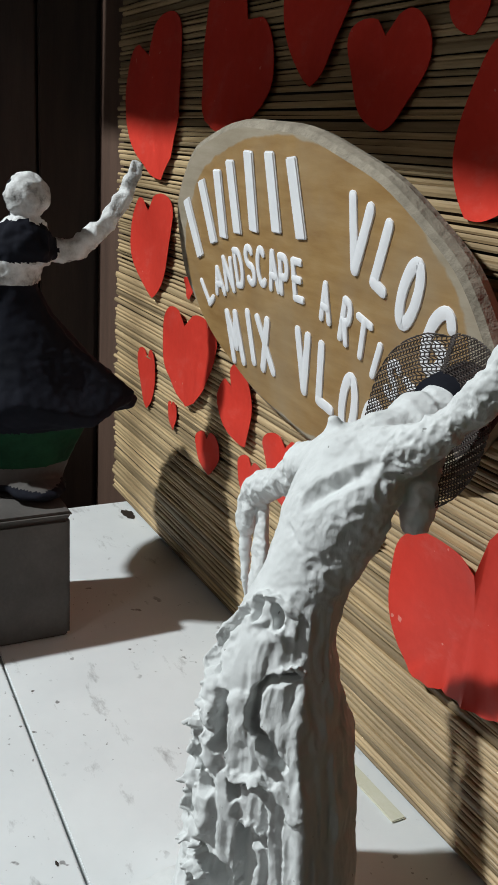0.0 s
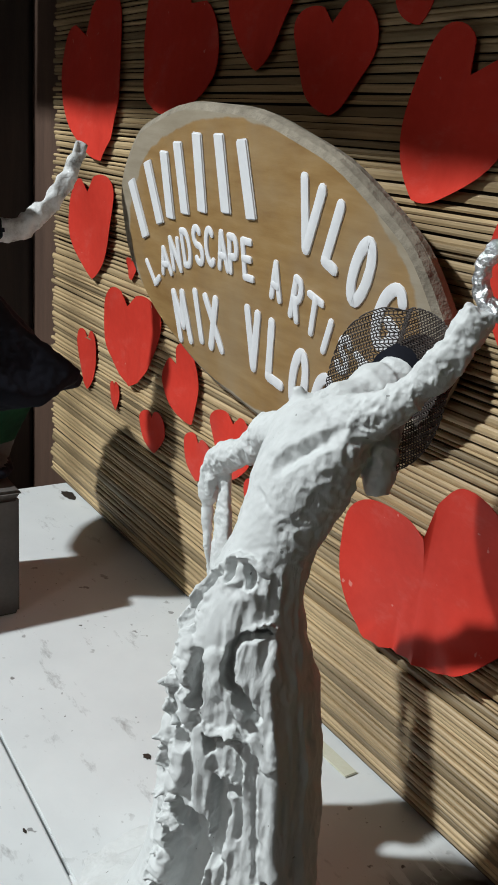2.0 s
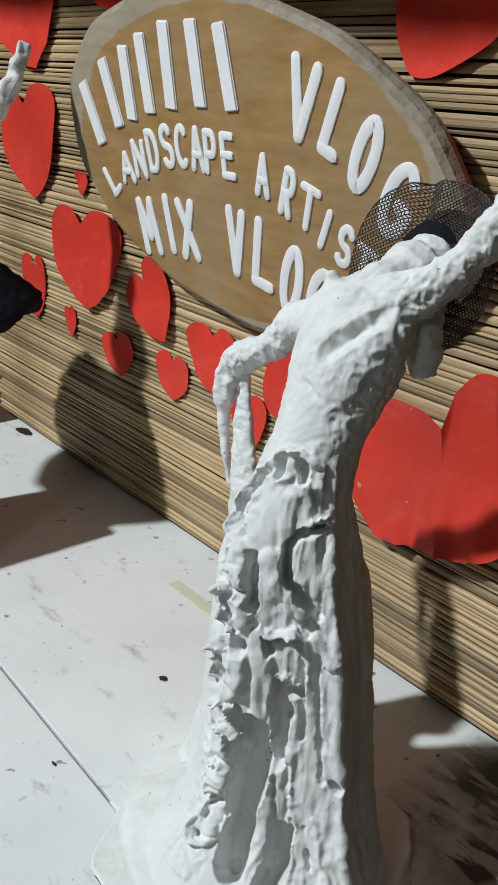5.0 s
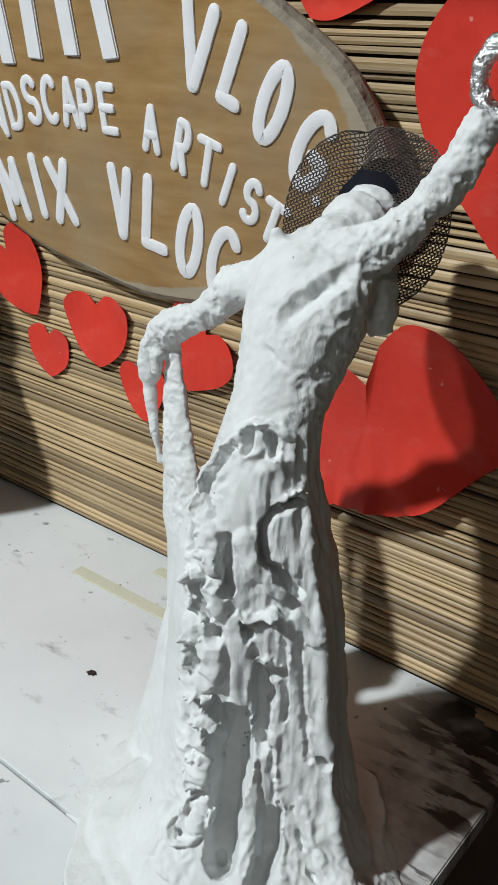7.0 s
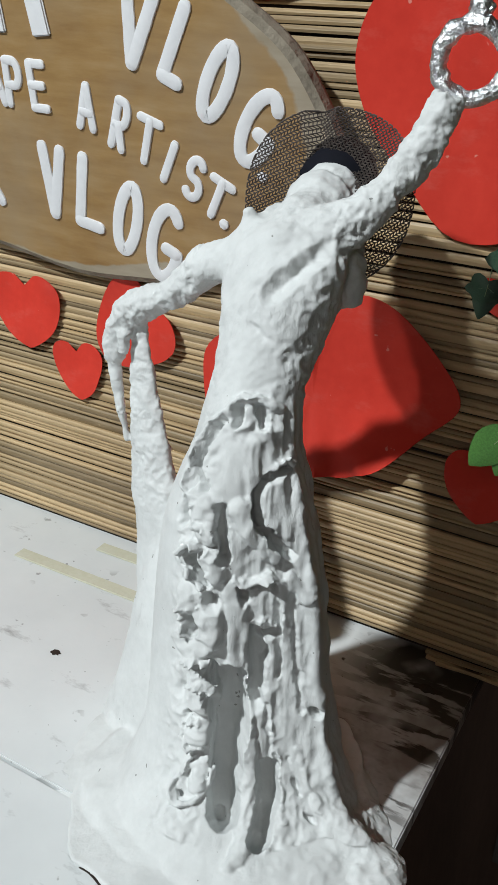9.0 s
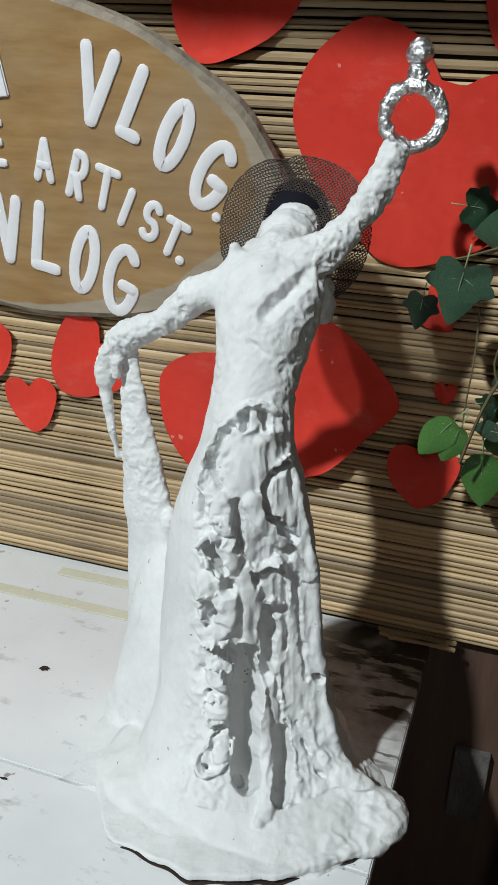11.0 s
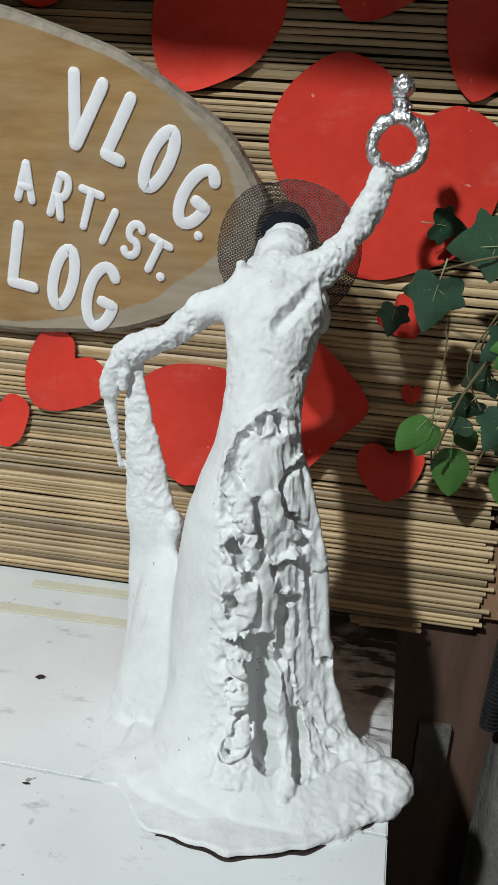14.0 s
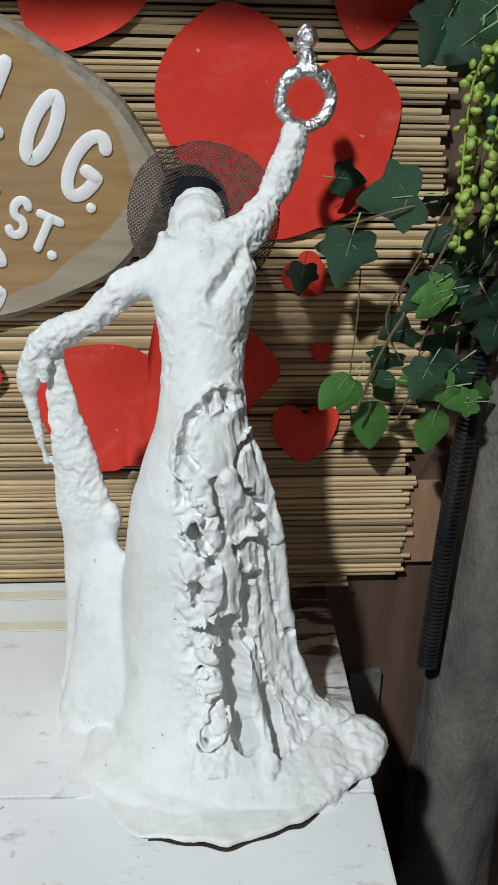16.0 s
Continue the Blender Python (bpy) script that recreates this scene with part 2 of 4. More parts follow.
def sculpt(name, bm, voxel, mat, rough_out, parent=None, melt=None, extra=None, relief=None):
    """Melts the joined lumps of bm into one skin and roughens it along its normals."""
    rough = part("rough_form", bm, mat)
    mod = rough.modifiers.new("remesh", "REMESH")
    mod.mode, mod.voxel_size, mod.adaptivity = "VOXEL", voxel, 0.0
    sm = rough.modifiers.new("smooth", "SMOOTH")
    sm.factor, sm.iterations = 0.5, 1
    me = bpy.data.meshes.new_from_object(rough.evaluated_get(bpy.context.evaluated_depsgraph_get()))
    me.name = name
    bpy.data.objects.remove(rough)
    n = len(me.vertices)
    co, no = np.empty(n * 3), np.empty(n * 3)
    me.vertices.foreach_get("co", co)
    me.vertices.foreach_get("normal", no)
    co = co.reshape(-1, 3)
    if melt:                                     # soften the joints between lumps
        ends = np.empty(len(me.edges) * 2, int)
        me.edges.foreach_get("vertices", ends)
        a, b = ends[0::2], ends[1::2]
        count = np.maximum(np.bincount(ends, minlength=n), 1)
        share = np.array([melt(Vector(p)) for p in co])
        for _ in range(70):
            mean = np.stack([(np.bincount(a, co[b, k], n) + np.bincount(b, co[a, k], n)) / count for k in range(3)], 1)
            co = co + share[:, None] * (mean - co)
        me.vertices.foreach_set("co", co.ravel())
        me.update()
        me.vertices.foreach_get("normal", no)
    no = no.reshape(-1, 3)
    push = np.array([rough_out(Vector(p)) for p in co])
    if relief:
        push += relief(co)
    me.vertices.foreach_set("co", (co + no * push[:, None]).ravel())
    if extra:
        whole = bmesh.new()
        whole.from_mesh(me)
        for flap in extra:
            flap.to_mesh(m2 := bpy.data.meshes.new("flap"))
            flap.free()
            whole.from_mesh(m2)
            bpy.data.meshes.remove(m2)
        joined = part("rough_form", whole, mat)
        mod = joined.modifiers.new("remesh", "REMESH")
        mod.mode, mod.voxel_size, mod.adaptivity = "VOXEL", voxel * 0.62, 0.0
        me = bpy.data.meshes.new_from_object(joined.evaluated_get(bpy.context.evaluated_depsgraph_get()))
        me.name = name
        bpy.data.objects.remove(joined)
    if not me.materials:
        me.materials.append(mat)
    ob = new(name, me)
    ob.parent = parent
    return smooth(ob)


# ---- structure ----
def structure(ob, label):
    return tagged(ob, label, kind="structure")


X0, X1 = -1.115, 0.262          # ends of the stick wall
table = tagged(new("table"), "white painted board table with fine dark joints and specks", "table")
def plank(front, back, slope_front, slope_back):
    """One board of the top; its long edges run slightly askew."""
    me = block(bmesh.new(), -1.05, 0.160, 0, 1, -0.022, 0.0)
    for v in me.verts:
        v.co.y = front + slope_front * v.co.x if v.co.y < 0.5 else back + slope_back * v.co.x
    bmesh.ops.bevel(me, geom=me.edges[:], offset=0.0014, segments=2, affect="EDGES")
    return part("board", me, WHITE_BOARD, table)


plank(-0.3540, 0.004, -0.022, 0.0)
plank(-0.98, -0.3572, 0.0, -0.022)


def edge_shade_and_flakes():
    """Dark strip painting the shade under the poured base's front edge, and loose flakes."""
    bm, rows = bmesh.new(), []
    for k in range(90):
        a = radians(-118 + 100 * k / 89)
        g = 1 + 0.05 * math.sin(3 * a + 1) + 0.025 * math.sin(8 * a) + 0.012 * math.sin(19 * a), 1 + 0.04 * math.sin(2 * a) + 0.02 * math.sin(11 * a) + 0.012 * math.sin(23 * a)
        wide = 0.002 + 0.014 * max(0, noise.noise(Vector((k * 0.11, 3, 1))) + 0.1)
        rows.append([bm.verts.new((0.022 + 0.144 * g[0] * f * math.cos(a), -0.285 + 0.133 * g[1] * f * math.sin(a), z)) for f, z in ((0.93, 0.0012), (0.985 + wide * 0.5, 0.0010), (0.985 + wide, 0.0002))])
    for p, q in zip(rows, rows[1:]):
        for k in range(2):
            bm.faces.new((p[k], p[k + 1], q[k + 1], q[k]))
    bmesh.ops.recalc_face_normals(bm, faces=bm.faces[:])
    part("dirt", bm, DARK_WOOD, table, "thin dark line painted for the shade under the base edge")
    for cx, cy, rx, ry in ((-0.985, -0.016, 0.022, 0.010), (0.118, -0.060, 0.016, 0.006), (-0.235, -0.215, 0.006, 0.004), (-0.185, -0.372, 0.004, 0.0015)):
        bm = bmesh.new()
        rim = [bm.verts.new((cx + rx * g * math.cos(a), cy + ry * g * math.sin(a), 0.0006)) for a, g in ((k * math.tau / 24, 1 + 0.5 * noise.noise(Vector((k * 0.7, cx * 40, 2)))) for k in range(24))]
        bm.faces.new(rim)
        part("dirt", bm, DARK_WOOD, table, "dark flake of dirt")


edge_shade_and_flakes()
part("frame", block(bmesh.new(), -1.03, 0.11, -0.94, -0.03, -0.09, -0.0225, 0.003), DARK_WOOD, table)
for lx in (-0.99, 0.05):
    for ly in (-0.88, -0.08):
        part("leg", block(bmesh.new(), lx - 0.03, lx + 0.03, ly - 0.03, ly + 0.03, -0.75, -0.0905, 0.003), DARK_WOOD, table)

structure(part("floor", block(bmesh.new(), -1.9, 1.9, -3.2, 0.4, -0.8, -0.75), CONCRETE), "dark grey concrete floor")
structure(part("wall_north", block(bmesh.new(), -1.9, 1.9, 0.016, 0.12, -0.75, 3.4), BROWN_WOOD), "brown wooden board wall behind the stick screen")
structure(part("wall_south", block(bmesh.new(), -1.9, 1.9, -3.3, -3.2, -0.75, 3.4), CONCRETE), "plain grey plaster wall")
structure(part("wall_east", block(bmesh.new(), 1.9, 2.0, -3.2, 0.1, -0.75, 3.4), CONCRETE), "plain grey plaster wall")
structure(part("ceiling", block(bmesh.new(), -1.9, 1.9, -3.2, 0.1, 3.4, 3.46), CONCRETE), "plain grey ceiling")
wall_west = structure(part("wall_west", block(bmesh.new(), -1.9, -1.285, -3.2, 0.015, -0.75, 3.4), DARK_WOOD), "dark stained vertical plank wall")
rng = random.Random(8)
for k in range(12):
    y1 = 0.006 - 0.118 * k
    part("plank", block(bmesh.new(), -1.284, -1.27 + rng.uniform(-0.003, 0.003), y1 - 0.112, y1, -0.7, 1.9, 0.003), DARK_WOOD, wall_west)
# unseen board, added to block the key light from the upper wall
beam = structure(part("beam", block(bmesh.new(), -1.26, 1.2, -0.02, 0.02, 0.0, 0.40, 0.003), DARK_WOOD), "unseen dark wooden board added to shade the upper wall")
beam.matrix_world = pose(0, -0.45, 1.053, 0, 2.65, 0)
# unseen cover added behind that board, so no light passes over it
structure(part("niche_ceiling", block(bmesh.new(), -1.26, 1.2, -0.40, 0.015, 1.52, 1.55), DARK_WOOD), "unseen dark wooden boards added to close the light blocker")


# ---- stick screen on the wall ----
screen = tagged(new("stick_screen"), "wall screen of thin split bamboo sticks laid tightly one on another", "wall screen", kind="structure")
part("backing", block(bmesh.new(), X0 + 0.01, X1 - 0.02, 0.004, 0.0155, 0.0, 1.0), BACKING, screen)


def stick_mesh(seed):
    """One split stick, uneven along its length, 1 high and 1 deep before scaling."""
    rng, bm = random.Random(seed), bmesh.new()
    rings = []
    for i in range(8):
        x = X0 + (X1 - X0) * i / 7
        dz, dy, g = rng.uniform(-0.1, 0.1), rng.uniform(-0.12, 0.12), rng.uniform(0.85, 1.1)
        rings.append([bm.verts.new((x, (y + dy) * 0.005, (z * g + dz) * 0.005)) for y, z in ((0.5, -0.45), (-0.3, -0.48), (-0.55, -0.1), (-0.5, 0.22), (-0.2, 0.46), (0.5, 0.45))])
    for p, q in zip(rings, rings[1:]):
        for k in range(5):
            bm.faces.new((p[k], q[k], q[k + 1], p[k + 1]))
    bm.faces.new(rings[0])
    bm.faces.new(rings[-1][::-1])
    me = bpy.data.meshes.new("stick")
    bm.to_mesh(me)
    bm.free()
    me.materials.append(BAMBOO)
    return me


# ---- hearts ----
def heart(name, cx, cz, w, h, rot=0.0, curl=0.004, lift=0.003, seed=0, label="", shape=None, notch=0.335, creased=False):
    """A cut paper heart, w wide and h high, rot degrees from tip-down, its rim curling off the wall."""
    rng, bm = random.Random(seed), bmesh.new()
    n, rings = 56, 6
    half = []
    for k in range(n // 4):                      # lobe, from the notch round to the flank
        a = radians(125 - 135 * k / (n // 4 - 1))
        half.append((0.235 + 0.265 * math.cos(a), 0.235 + 0.262 * math.sin(a)))
    for k in range(1, n // 4):                   # flank, bulging down to the tip
        u = k / (n // 4)
        p = [(1 - u) ** 3, 3 * u * (1 - u) ** 2, 3 * u * u * (1 - u), u ** 3]
        half.append((p[0] * 0.497 + p[1] * 0.48 + p[2] * 0.27, p[0] * 0.19 - p[1] * 0.10 - p[2] * 0.42 - p[3] * 0.5))
    half[0] = (0.0, notch)
    outline = half + [(0.0, -0.5)] + [(-x, z) for x, z in half[:0:-1]]
    if shape:
        outline = [tuple(p) for p in spline(shape, 5)]
    n = len(outline)
    outline = [(x * (1 + 0.05 * math.sin(9 * x + 4 * z + seed)), z * (1 + 0.04 * math.sin(7 * z + seed))) for x, z in outline]
    c, s = math.cos(radians(rot)), math.sin(radians(rot))
    ph, fold = rng.uniform(0, 6), rng.uniform(0, 3)

    def place(x, z, r):
        px, pz = x * w, z * h
        wave = math.sin(6 * x + ph) * math.sin(5 * z + fold)
        wave += 0.5 * abs(math.sin(14 * x + 3 * z + ph)) * max(0, -z) * 4 * (w > 0.2)
        if creased:                              # creases fanning to the blunt foot
            wave += 2.2 * max(0, 0.12 - z) * abs(math.sin(4.5 * math.atan2(x, 0.55 + z * 0.6) * 2.4 + 0.4)) * (1 + x) + 1.6 * max(0, x - 0.1) ** 1.5
        y = -(lift + curl * r * r * (0.6 + 0.5 * wave) + curl * 0.5 * (wave + 1))
        return (px * c - pz * s, y, px * s + pz * c)

    front = [[bm.verts.new(place(x * r / rings, z * r / rings, r / rings)) for x, z in outline] for r in range(1, rings + 1)]
    mid = bm.verts.new(place(0, 0, 0))
    for k in range(n):
        j = (k + 1) % n
        bm.faces.new((mid, front[0][k], front[0][j]))
        for p, q in zip(front, front[1:]):
            bm.faces.new((p[k], q[k], q[j], p[j]))
    bmesh.ops.recalc_face_normals(bm, faces=bm.faces)
    bmesh.ops.solidify(bm, geom=bm.faces[:], thickness=0.0006)
    ob = smooth(part(name, bm, RED))
    ob.data.set_sharp_from_angle(angle=radians(40))
    ob.location = (cx, 0, cz)
    return tagged(ob, label or "red paper heart stuck on the bamboo stick screen", "paper heart", "paper hearts on the screen")


HEARTS = [
    (-0.925, 0.725, 0.26, 0.235, 20), (-0.655, 0.775, 0.23, 0.20, -42), (-0.44, 0.812, 0.155, 0.15, 0),
    (-0.294, 0.748, 0.14, 0.11, 3), (-0.112, 0.688, 0.135, 0.15, -30), (-0.175, 0.80, 0.055, 0.05, 20),
    (-0.92, 0.505, 0.19, 0.165, 8), (-0.757, 0.352, 0.21, 0.155, 2), (-0.935, 0.276, 0.085, 0.11, 5),
    (-0.812, 0.243, 0.035, 0.05, 10), (-0.572, 0.322, 0.105, 0.11, 38), (-0.665, 0.227, 0.085, 0.064, 12),
    (-0.527, 0.23, 0.078, 0.066, 0), (-0.433, 0.279, 0.11, 0.092, 3), (-0.36, 0.219, 0.074, 0.075, 5),
    (-0.282, 0.286, 0.105, 0.105, -38), 
    (0.062, 0.755, 0.12, 0.13, -25), (0.176, 0.69, 0.10, 0.125, -10), (0.122, 0.397, 0.048, 0.05, 40),
    (0.141, 0.31, 0.024, 0.024, 0), (0.126, 0.208, 0.08, 0.078, 0), (-0.765, 0.46, 0.035, 0.035, 0),
]
for i, (hx, hz, hw, hh, hr) in enumerate(HEARTS):
    big = hw > 0.2
    heart("paper_heart", hx, hz, hw, hh, hr, 0.004 if big else 0.0045 if hw > 0.1 else 0.002, 0.0042 + 0.0009 * (i % 4), i,
          "large red paper heart, slightly creased, on the stick screen" if big else "small red paper heart stuck on the stick screen", notch=0.2 if hw > 0.28 else 0.33)


BLUNT = [(0.0, 0.24), (-0.10, 0.30), (-0.29, 0.28), (-0.46, 0.12), (-0.47, -0.08), (-0.40, -0.28), (-0.27, -0.46), (-0.10, -0.44),
         (0.14, -0.36), (0.31, -0.25), (0.42, -0.05), (0.51, 0.13), (0.44, 0.30), (0.27, 0.50), (0.12, 0.53), (0.03, 0.42)]
heart("paper_heart", -0.055, 0.263, 0.282, 0.207, 0, 0.0075, 0.0050, 41, "large creased red paper heart with a blunt foot", BLUNT, creased=True)
LOPSIDED = [(0.04, 0.25), (-0.06, 0.42), (-0.25, 0.485), (-0.43, 0.34), (-0.485, 0.12), (-0.42, -0.10), (-0.28, -0.30), (-0.09, -0.485), (0.20, -0.42),
            (0.38, -0.25), (0.485, 0.05), (0.42, 0.20), (0.25, 0.28), (0.12, 0.23)]
heart("paper_heart", 0.090, 0.554, 0.262, 0.235, 0, 0.004, 0.0048, 44, "large lopsided red paper heart behind the foil ring", LOPSIDED)


# ---- wood slice sign ----
LEAN = math.atan(0.18)
sign = tagged(new("wood_slice_sign"), "oval wood slice sign with raised white lettering, leaning forward", "sign")
sign.matrix_world = Matrix.Translation((-0.37, -0.0516, 0.52)) @ Matrix.Rotation(LEAN, 4, "X")


def sign_slice():
    bm, n = bmesh.new(), 96
    rng = random.Random(4)
    ph = [rng.uniform(0, 6) for _ in range(4)]
    ring = lambda k, y, inset: bm.verts.new((
        (0.335 - inset) * math.cos(k) * (1 + 0.012 * math.sin(3 * k + ph[0]) + 0.006 * math.sin(11 * k + ph[1])) + 0.006 * math.sin(k),
        y, (0.181 - inset) * math.sin(k) * (1 + 0.016 * math.sin(2 * k + ph[2]) + 0.008 * math.sin(13 * k + ph[3]))))
    a = [k * math.tau / n for k in range(n)]
    turn = Matrix.Translation((0, 0, 0.0)) @ Matrix.Rotation(radians(6.5), 4, "Y")
    rows = [[ring(k, 0.0, 0.008) for k in a], [ring(k, 0.004, 0.001) for k in a], [ring(k, 0.014, 0.0) for k in a], [ring(k, 0.024, 0.004) for k in a]]
    face = bm.faces.new(rows[0])
    for p, q in zip(rows, rows[1:]):
        for k in range(n):
            bm.faces.new((p[k], q[k], q[(k + 1) % n], p[(k + 1) % n])).material_index = 1
    bm.faces.new(rows[-1][::-1]).material_index = 1
    bmesh.ops.recalc_face_normals(bm, faces=bm.faces)
    bm.transform(turn)
    ob = part("slice", bm, SIGN_WOOD, sign)
    ob.data.materials.append(BARK)


sign_slice()


def arc(x, z, rx, rz, a0, a1, n=14):
    return [(x + rx * math.cos(radians(a0 + (a1 - a0) * k / n)), z + rz * math.sin(radians(a0 + (a1 - a0) * k / n))) for k in range(n + 1)]


GLYPHS = {  # strokes of each letter in a box from -0.5 to 0.5 across and 0 to 1 up
    "V": [[(-0.5, 1), (-0.02, 0)], [(0.02, 0), (0.5, 1)]], "L": [[(-0.5, 1), (-0.46, 0)], [(-0.46, 0), (0.5, 0.02)]], "I": [[(0, 1), (0, 0)]], ".": [[(0, 0.5), (0, 0.51)]],
    "O": [arc(0, 0.5, 0.5, 0.5, 90, 450, 26)], "C": [arc(0.05, 0.5, 0.5, 0.5, 50, 310, 20)], "G": [arc(0.05, 0.5, 0.52, 0.5, 48, 350, 24), [(0.5, 0.42), (0.1, 0.44)]],
    "A": [[(-0.5, 0), (-0.02, 1)], [(0.02, 1), (0.5, 0)], [(-0.3, 0.36), (0.3, 0.36)]], "T": [[(-0.5, 1), (0.5, 1)], [(0, 1), (0, 0)]],
    "R": [[(-0.45, 0), (-0.45, 1)], [(-0.45, 1)] + arc(0.05, 0.74, 0.42, 0.26, 90, -90, 12) + [(-0.4, 0.48)], [(-0.1, 0.48), (0.5, 0)]],
    "P": [[(-0.45, 0), (-0.45, 1)], [(-0.45, 1)] + arc(0.05, 0.72, 0.42, 0.28, 90, -90, 12) + [(-0.4, 0.44)]],
    "D": [[(-0.45, 0), (-0.45, 1)], [(-0.45, 1)] + arc(-0.1, 0.5, 0.58, 0.5, 90, -90, 16) + [(-0.45, 0)]],
    "S": [arc(0, 0.75, 0.44, 0.25, 30, 250, 14) + arc(0, 0.25, 0.46, 0.25, 70, -150, 14)],
    "M": [[(-0.5, 0), (-0.42, 1)], [(-0.42, 1), (0, 0.3)], [(0, 0.3), (0.42, 1)], [(0.42, 1), (0.5, 0)]], "N": [[(-0.5, 0), (-0.5, 1)], [(-0.5, 1), (0.5, 0)], [(0.5, 0), (0.5, 1)]],
    "X": [[(-0.5, 1), (0.5, 0)], [(0.5, 1), (-0.5, 0)]], "E": [[(0.5, 1), (-0.45, 1)], [(-0.45, 1), (-0.45, 0)], [(-0.45, 0), (0.5, 0)], [(-0.45, 0.52), (0.35, 0.52)]],
}


def letter(ch, bottom, top, width):
    """One raised letter of rounded strokes, from the middle of its foot to the middle of its top, on the slice's face."""
    b, t = Vector(bottom), Vector(top)
    up = t - b
    tall, side = up.length, Vector((up.y, -up.x)).normalized()
    up = up.normalized()
    r = 0.0066 if tall > 0.062 else 0.0045
    if ch == ".":
        r = 0.0054
    if ch == "I":
        width = 2 * r
    bm = bmesh.new()
    for j, line in enumerate(GLYPHS[ch]):
        closed = math.dist(line[0], line[-1]) < 1e-4
        pts = []
        for (x0, z0), (x1, z1) in zip(line, line[1:]):       # even steps along the stroke
            n = max(1, int(math.hypot((x1 - x0) * width, (z1 - z0) * tall) / 0.004))
            pts += [(x0 + (x1 - x0) * k / n, z0 + (z1 - z0) * k / n) for k in range(n)]
        pts.append(line[-1])
        flat = [b + side * x * max(0.001, width - 2 * r) + up * (r + z * max(0.001, tall - 2 * r)) for x, z in pts]
        ends = [flat[0] + (flat[0] - flat[1]).normalized() * r * g for g in (0.85, 0.55)] if not closed else []
        tails = [flat[-1] + (flat[-1] - flat[-2]).normalized() * r * g for g in (0.55, 0.85)] if not closed else []
        if not ends:
            flat.pop()
        flat = ends + flat + tails
        rings = []
        for i, p in enumerate(flat):
            last = len(flat) - 1
            d = (flat[min(i + 1, last)] - flat[max(i - 1, 0)]).normalized() if ends else (flat[(i + 1) % (last + 1)] - flat[i - 1]).normalized()
            c = Vector((-d.y, d.x))
            g = 1 + 0.06 * noise.noise(Vector((p.x * 90, p.y * 90, j)))
            if ends and (i in (0, len(flat) - 1) or i in (1, len(flat) - 2)):
                g *= 0.42 if i in (0, len(flat) - 1) else 0.80
            high = 0.0028 + 0.0002 * j
            rings.append([bm.verts.new((p.x + c.x * u * r * g, 0.001 - v * high, p.y + c.y * u * r * g)) for u, v in ((-0.98, 0), (-1, 0.55), (-0.96, 0.88), (-0.84, 1), (0.84, 1), (0.96, 0.88), (1, 0.55), (0.98, 0))])
        for p, q in zip(rings, rings[1:]):
            for k in range(7):
                bm.faces.new((p[k], p[k + 1], q[k + 1], q[k]))
        if not ends:
            for k in range(7):
                bm.faces.new((rings[-1][k], rings[-1][k + 1], rings[0][k + 1], rings[0][k]))
        else:
            bm.faces.new(rings[0][::-1])
            bm.faces.new(rings[-1])
    bmesh.ops.recalc_face_normals(bm, faces=bm.faces[:])
    smooth(part("letter", bm, LETTER, sign)).data.set_sharp_from_angle(angle=radians(50))


def name_bar(bottom, top, width):
    """A plain raised bar in place of a letter of a name."""
    b, t = Vector(bottom), Vector(top)
    up = (t - b)
    bm = block(bmesh.new(), -width / 2, width / 2, -0.003, 0.0012, 0, up.length, 0.0015)
    bm.transform(Matrix.Translation((b.x, 0, b.y)) @ Matrix.Rotation(math.atan2(up.x, up.y), 4, "Y"))
    part("name_bar", bm, LETTER, sign)


LETTERS = [
    ("V", (0.131, 0.038), (0.154, 0.117), 0.044),
    ("L", (0.169, 0.027), (0.206, 0.096), 0.030),
    ("O", (0.205, -0.001), (0.241, 0.070), 0.034),
    ("G", (0.242, -0.036), (0.280, 0.033), 0.040),
    (".", (0.261, -0.050), (0.267, -0.038), 0.011),
    ("A", (0.069, -0.023), (0.076, 0.025), 0.025),
    ("R", (0.101, -0.038), (0.120, 0.013), 0.022),
    ("T", (0.133, -0.048), (0.148, -0.001), 0.031),
    ("I", (0.153, -0.063), (0.174, -0.021), 0.009),
    ("S", (0.182, -0.077), (0.199, -0.033), 0.025),
    ("T", (0.204, -0.091), (0.224, -0.051), 0.031),
    (".", (0.217, -0.101), (0.223, -0.089), 0.011),
    ("V", (0.009, -0.121), (0.019, -0.038), 0.036),
    ("L", (0.053, -0.127), (0.073, -0.046), 0.040),
    ("O", (0.093, -0.148), (0.118, -0.066), 0.036),
    ("G", (0.135, -0.169), (0.160, -0.083), 0.044),
    ("M", (-0.161, -0.125), (-0.172, -0.050), 0.044),
    ("I", (-0.116, -0.116), (-0.122, -0.040), 0.011),
    ("X", (-0.078, -0.118), (-0.082, -0.041), 0.040),
    ("L", (-0.228, -0.054), (-0.252, -0.018), 0.028),
    ("A", (-0.196, -0.038), (-0.201, 0.003), 0.034),
    ("N", (-0.164, -0.028), (-0.167, 0.02), 0.03),
    ("D", (-0.131, -0.018), (-0.135, 0.034), 0.028),
    ("S", (-0.099, -0.01), (-0.103, 0.042), 0.028),
    ("C", (-0.072, -0.007), (-0.07, 0.044), 0.028),
    ("A", (-0.041, -0.008), (-0.04, 0.044), 0.028),
    ("P", (-0.017, -0.009), (-0.014, 0.042), 0.026),
    ("E", (0.015, -0.01), (0.016, 0.041), 0.026),
]
for ch, foot, head, wide in LETTERS:
    letter(ch, foot, head, wide)
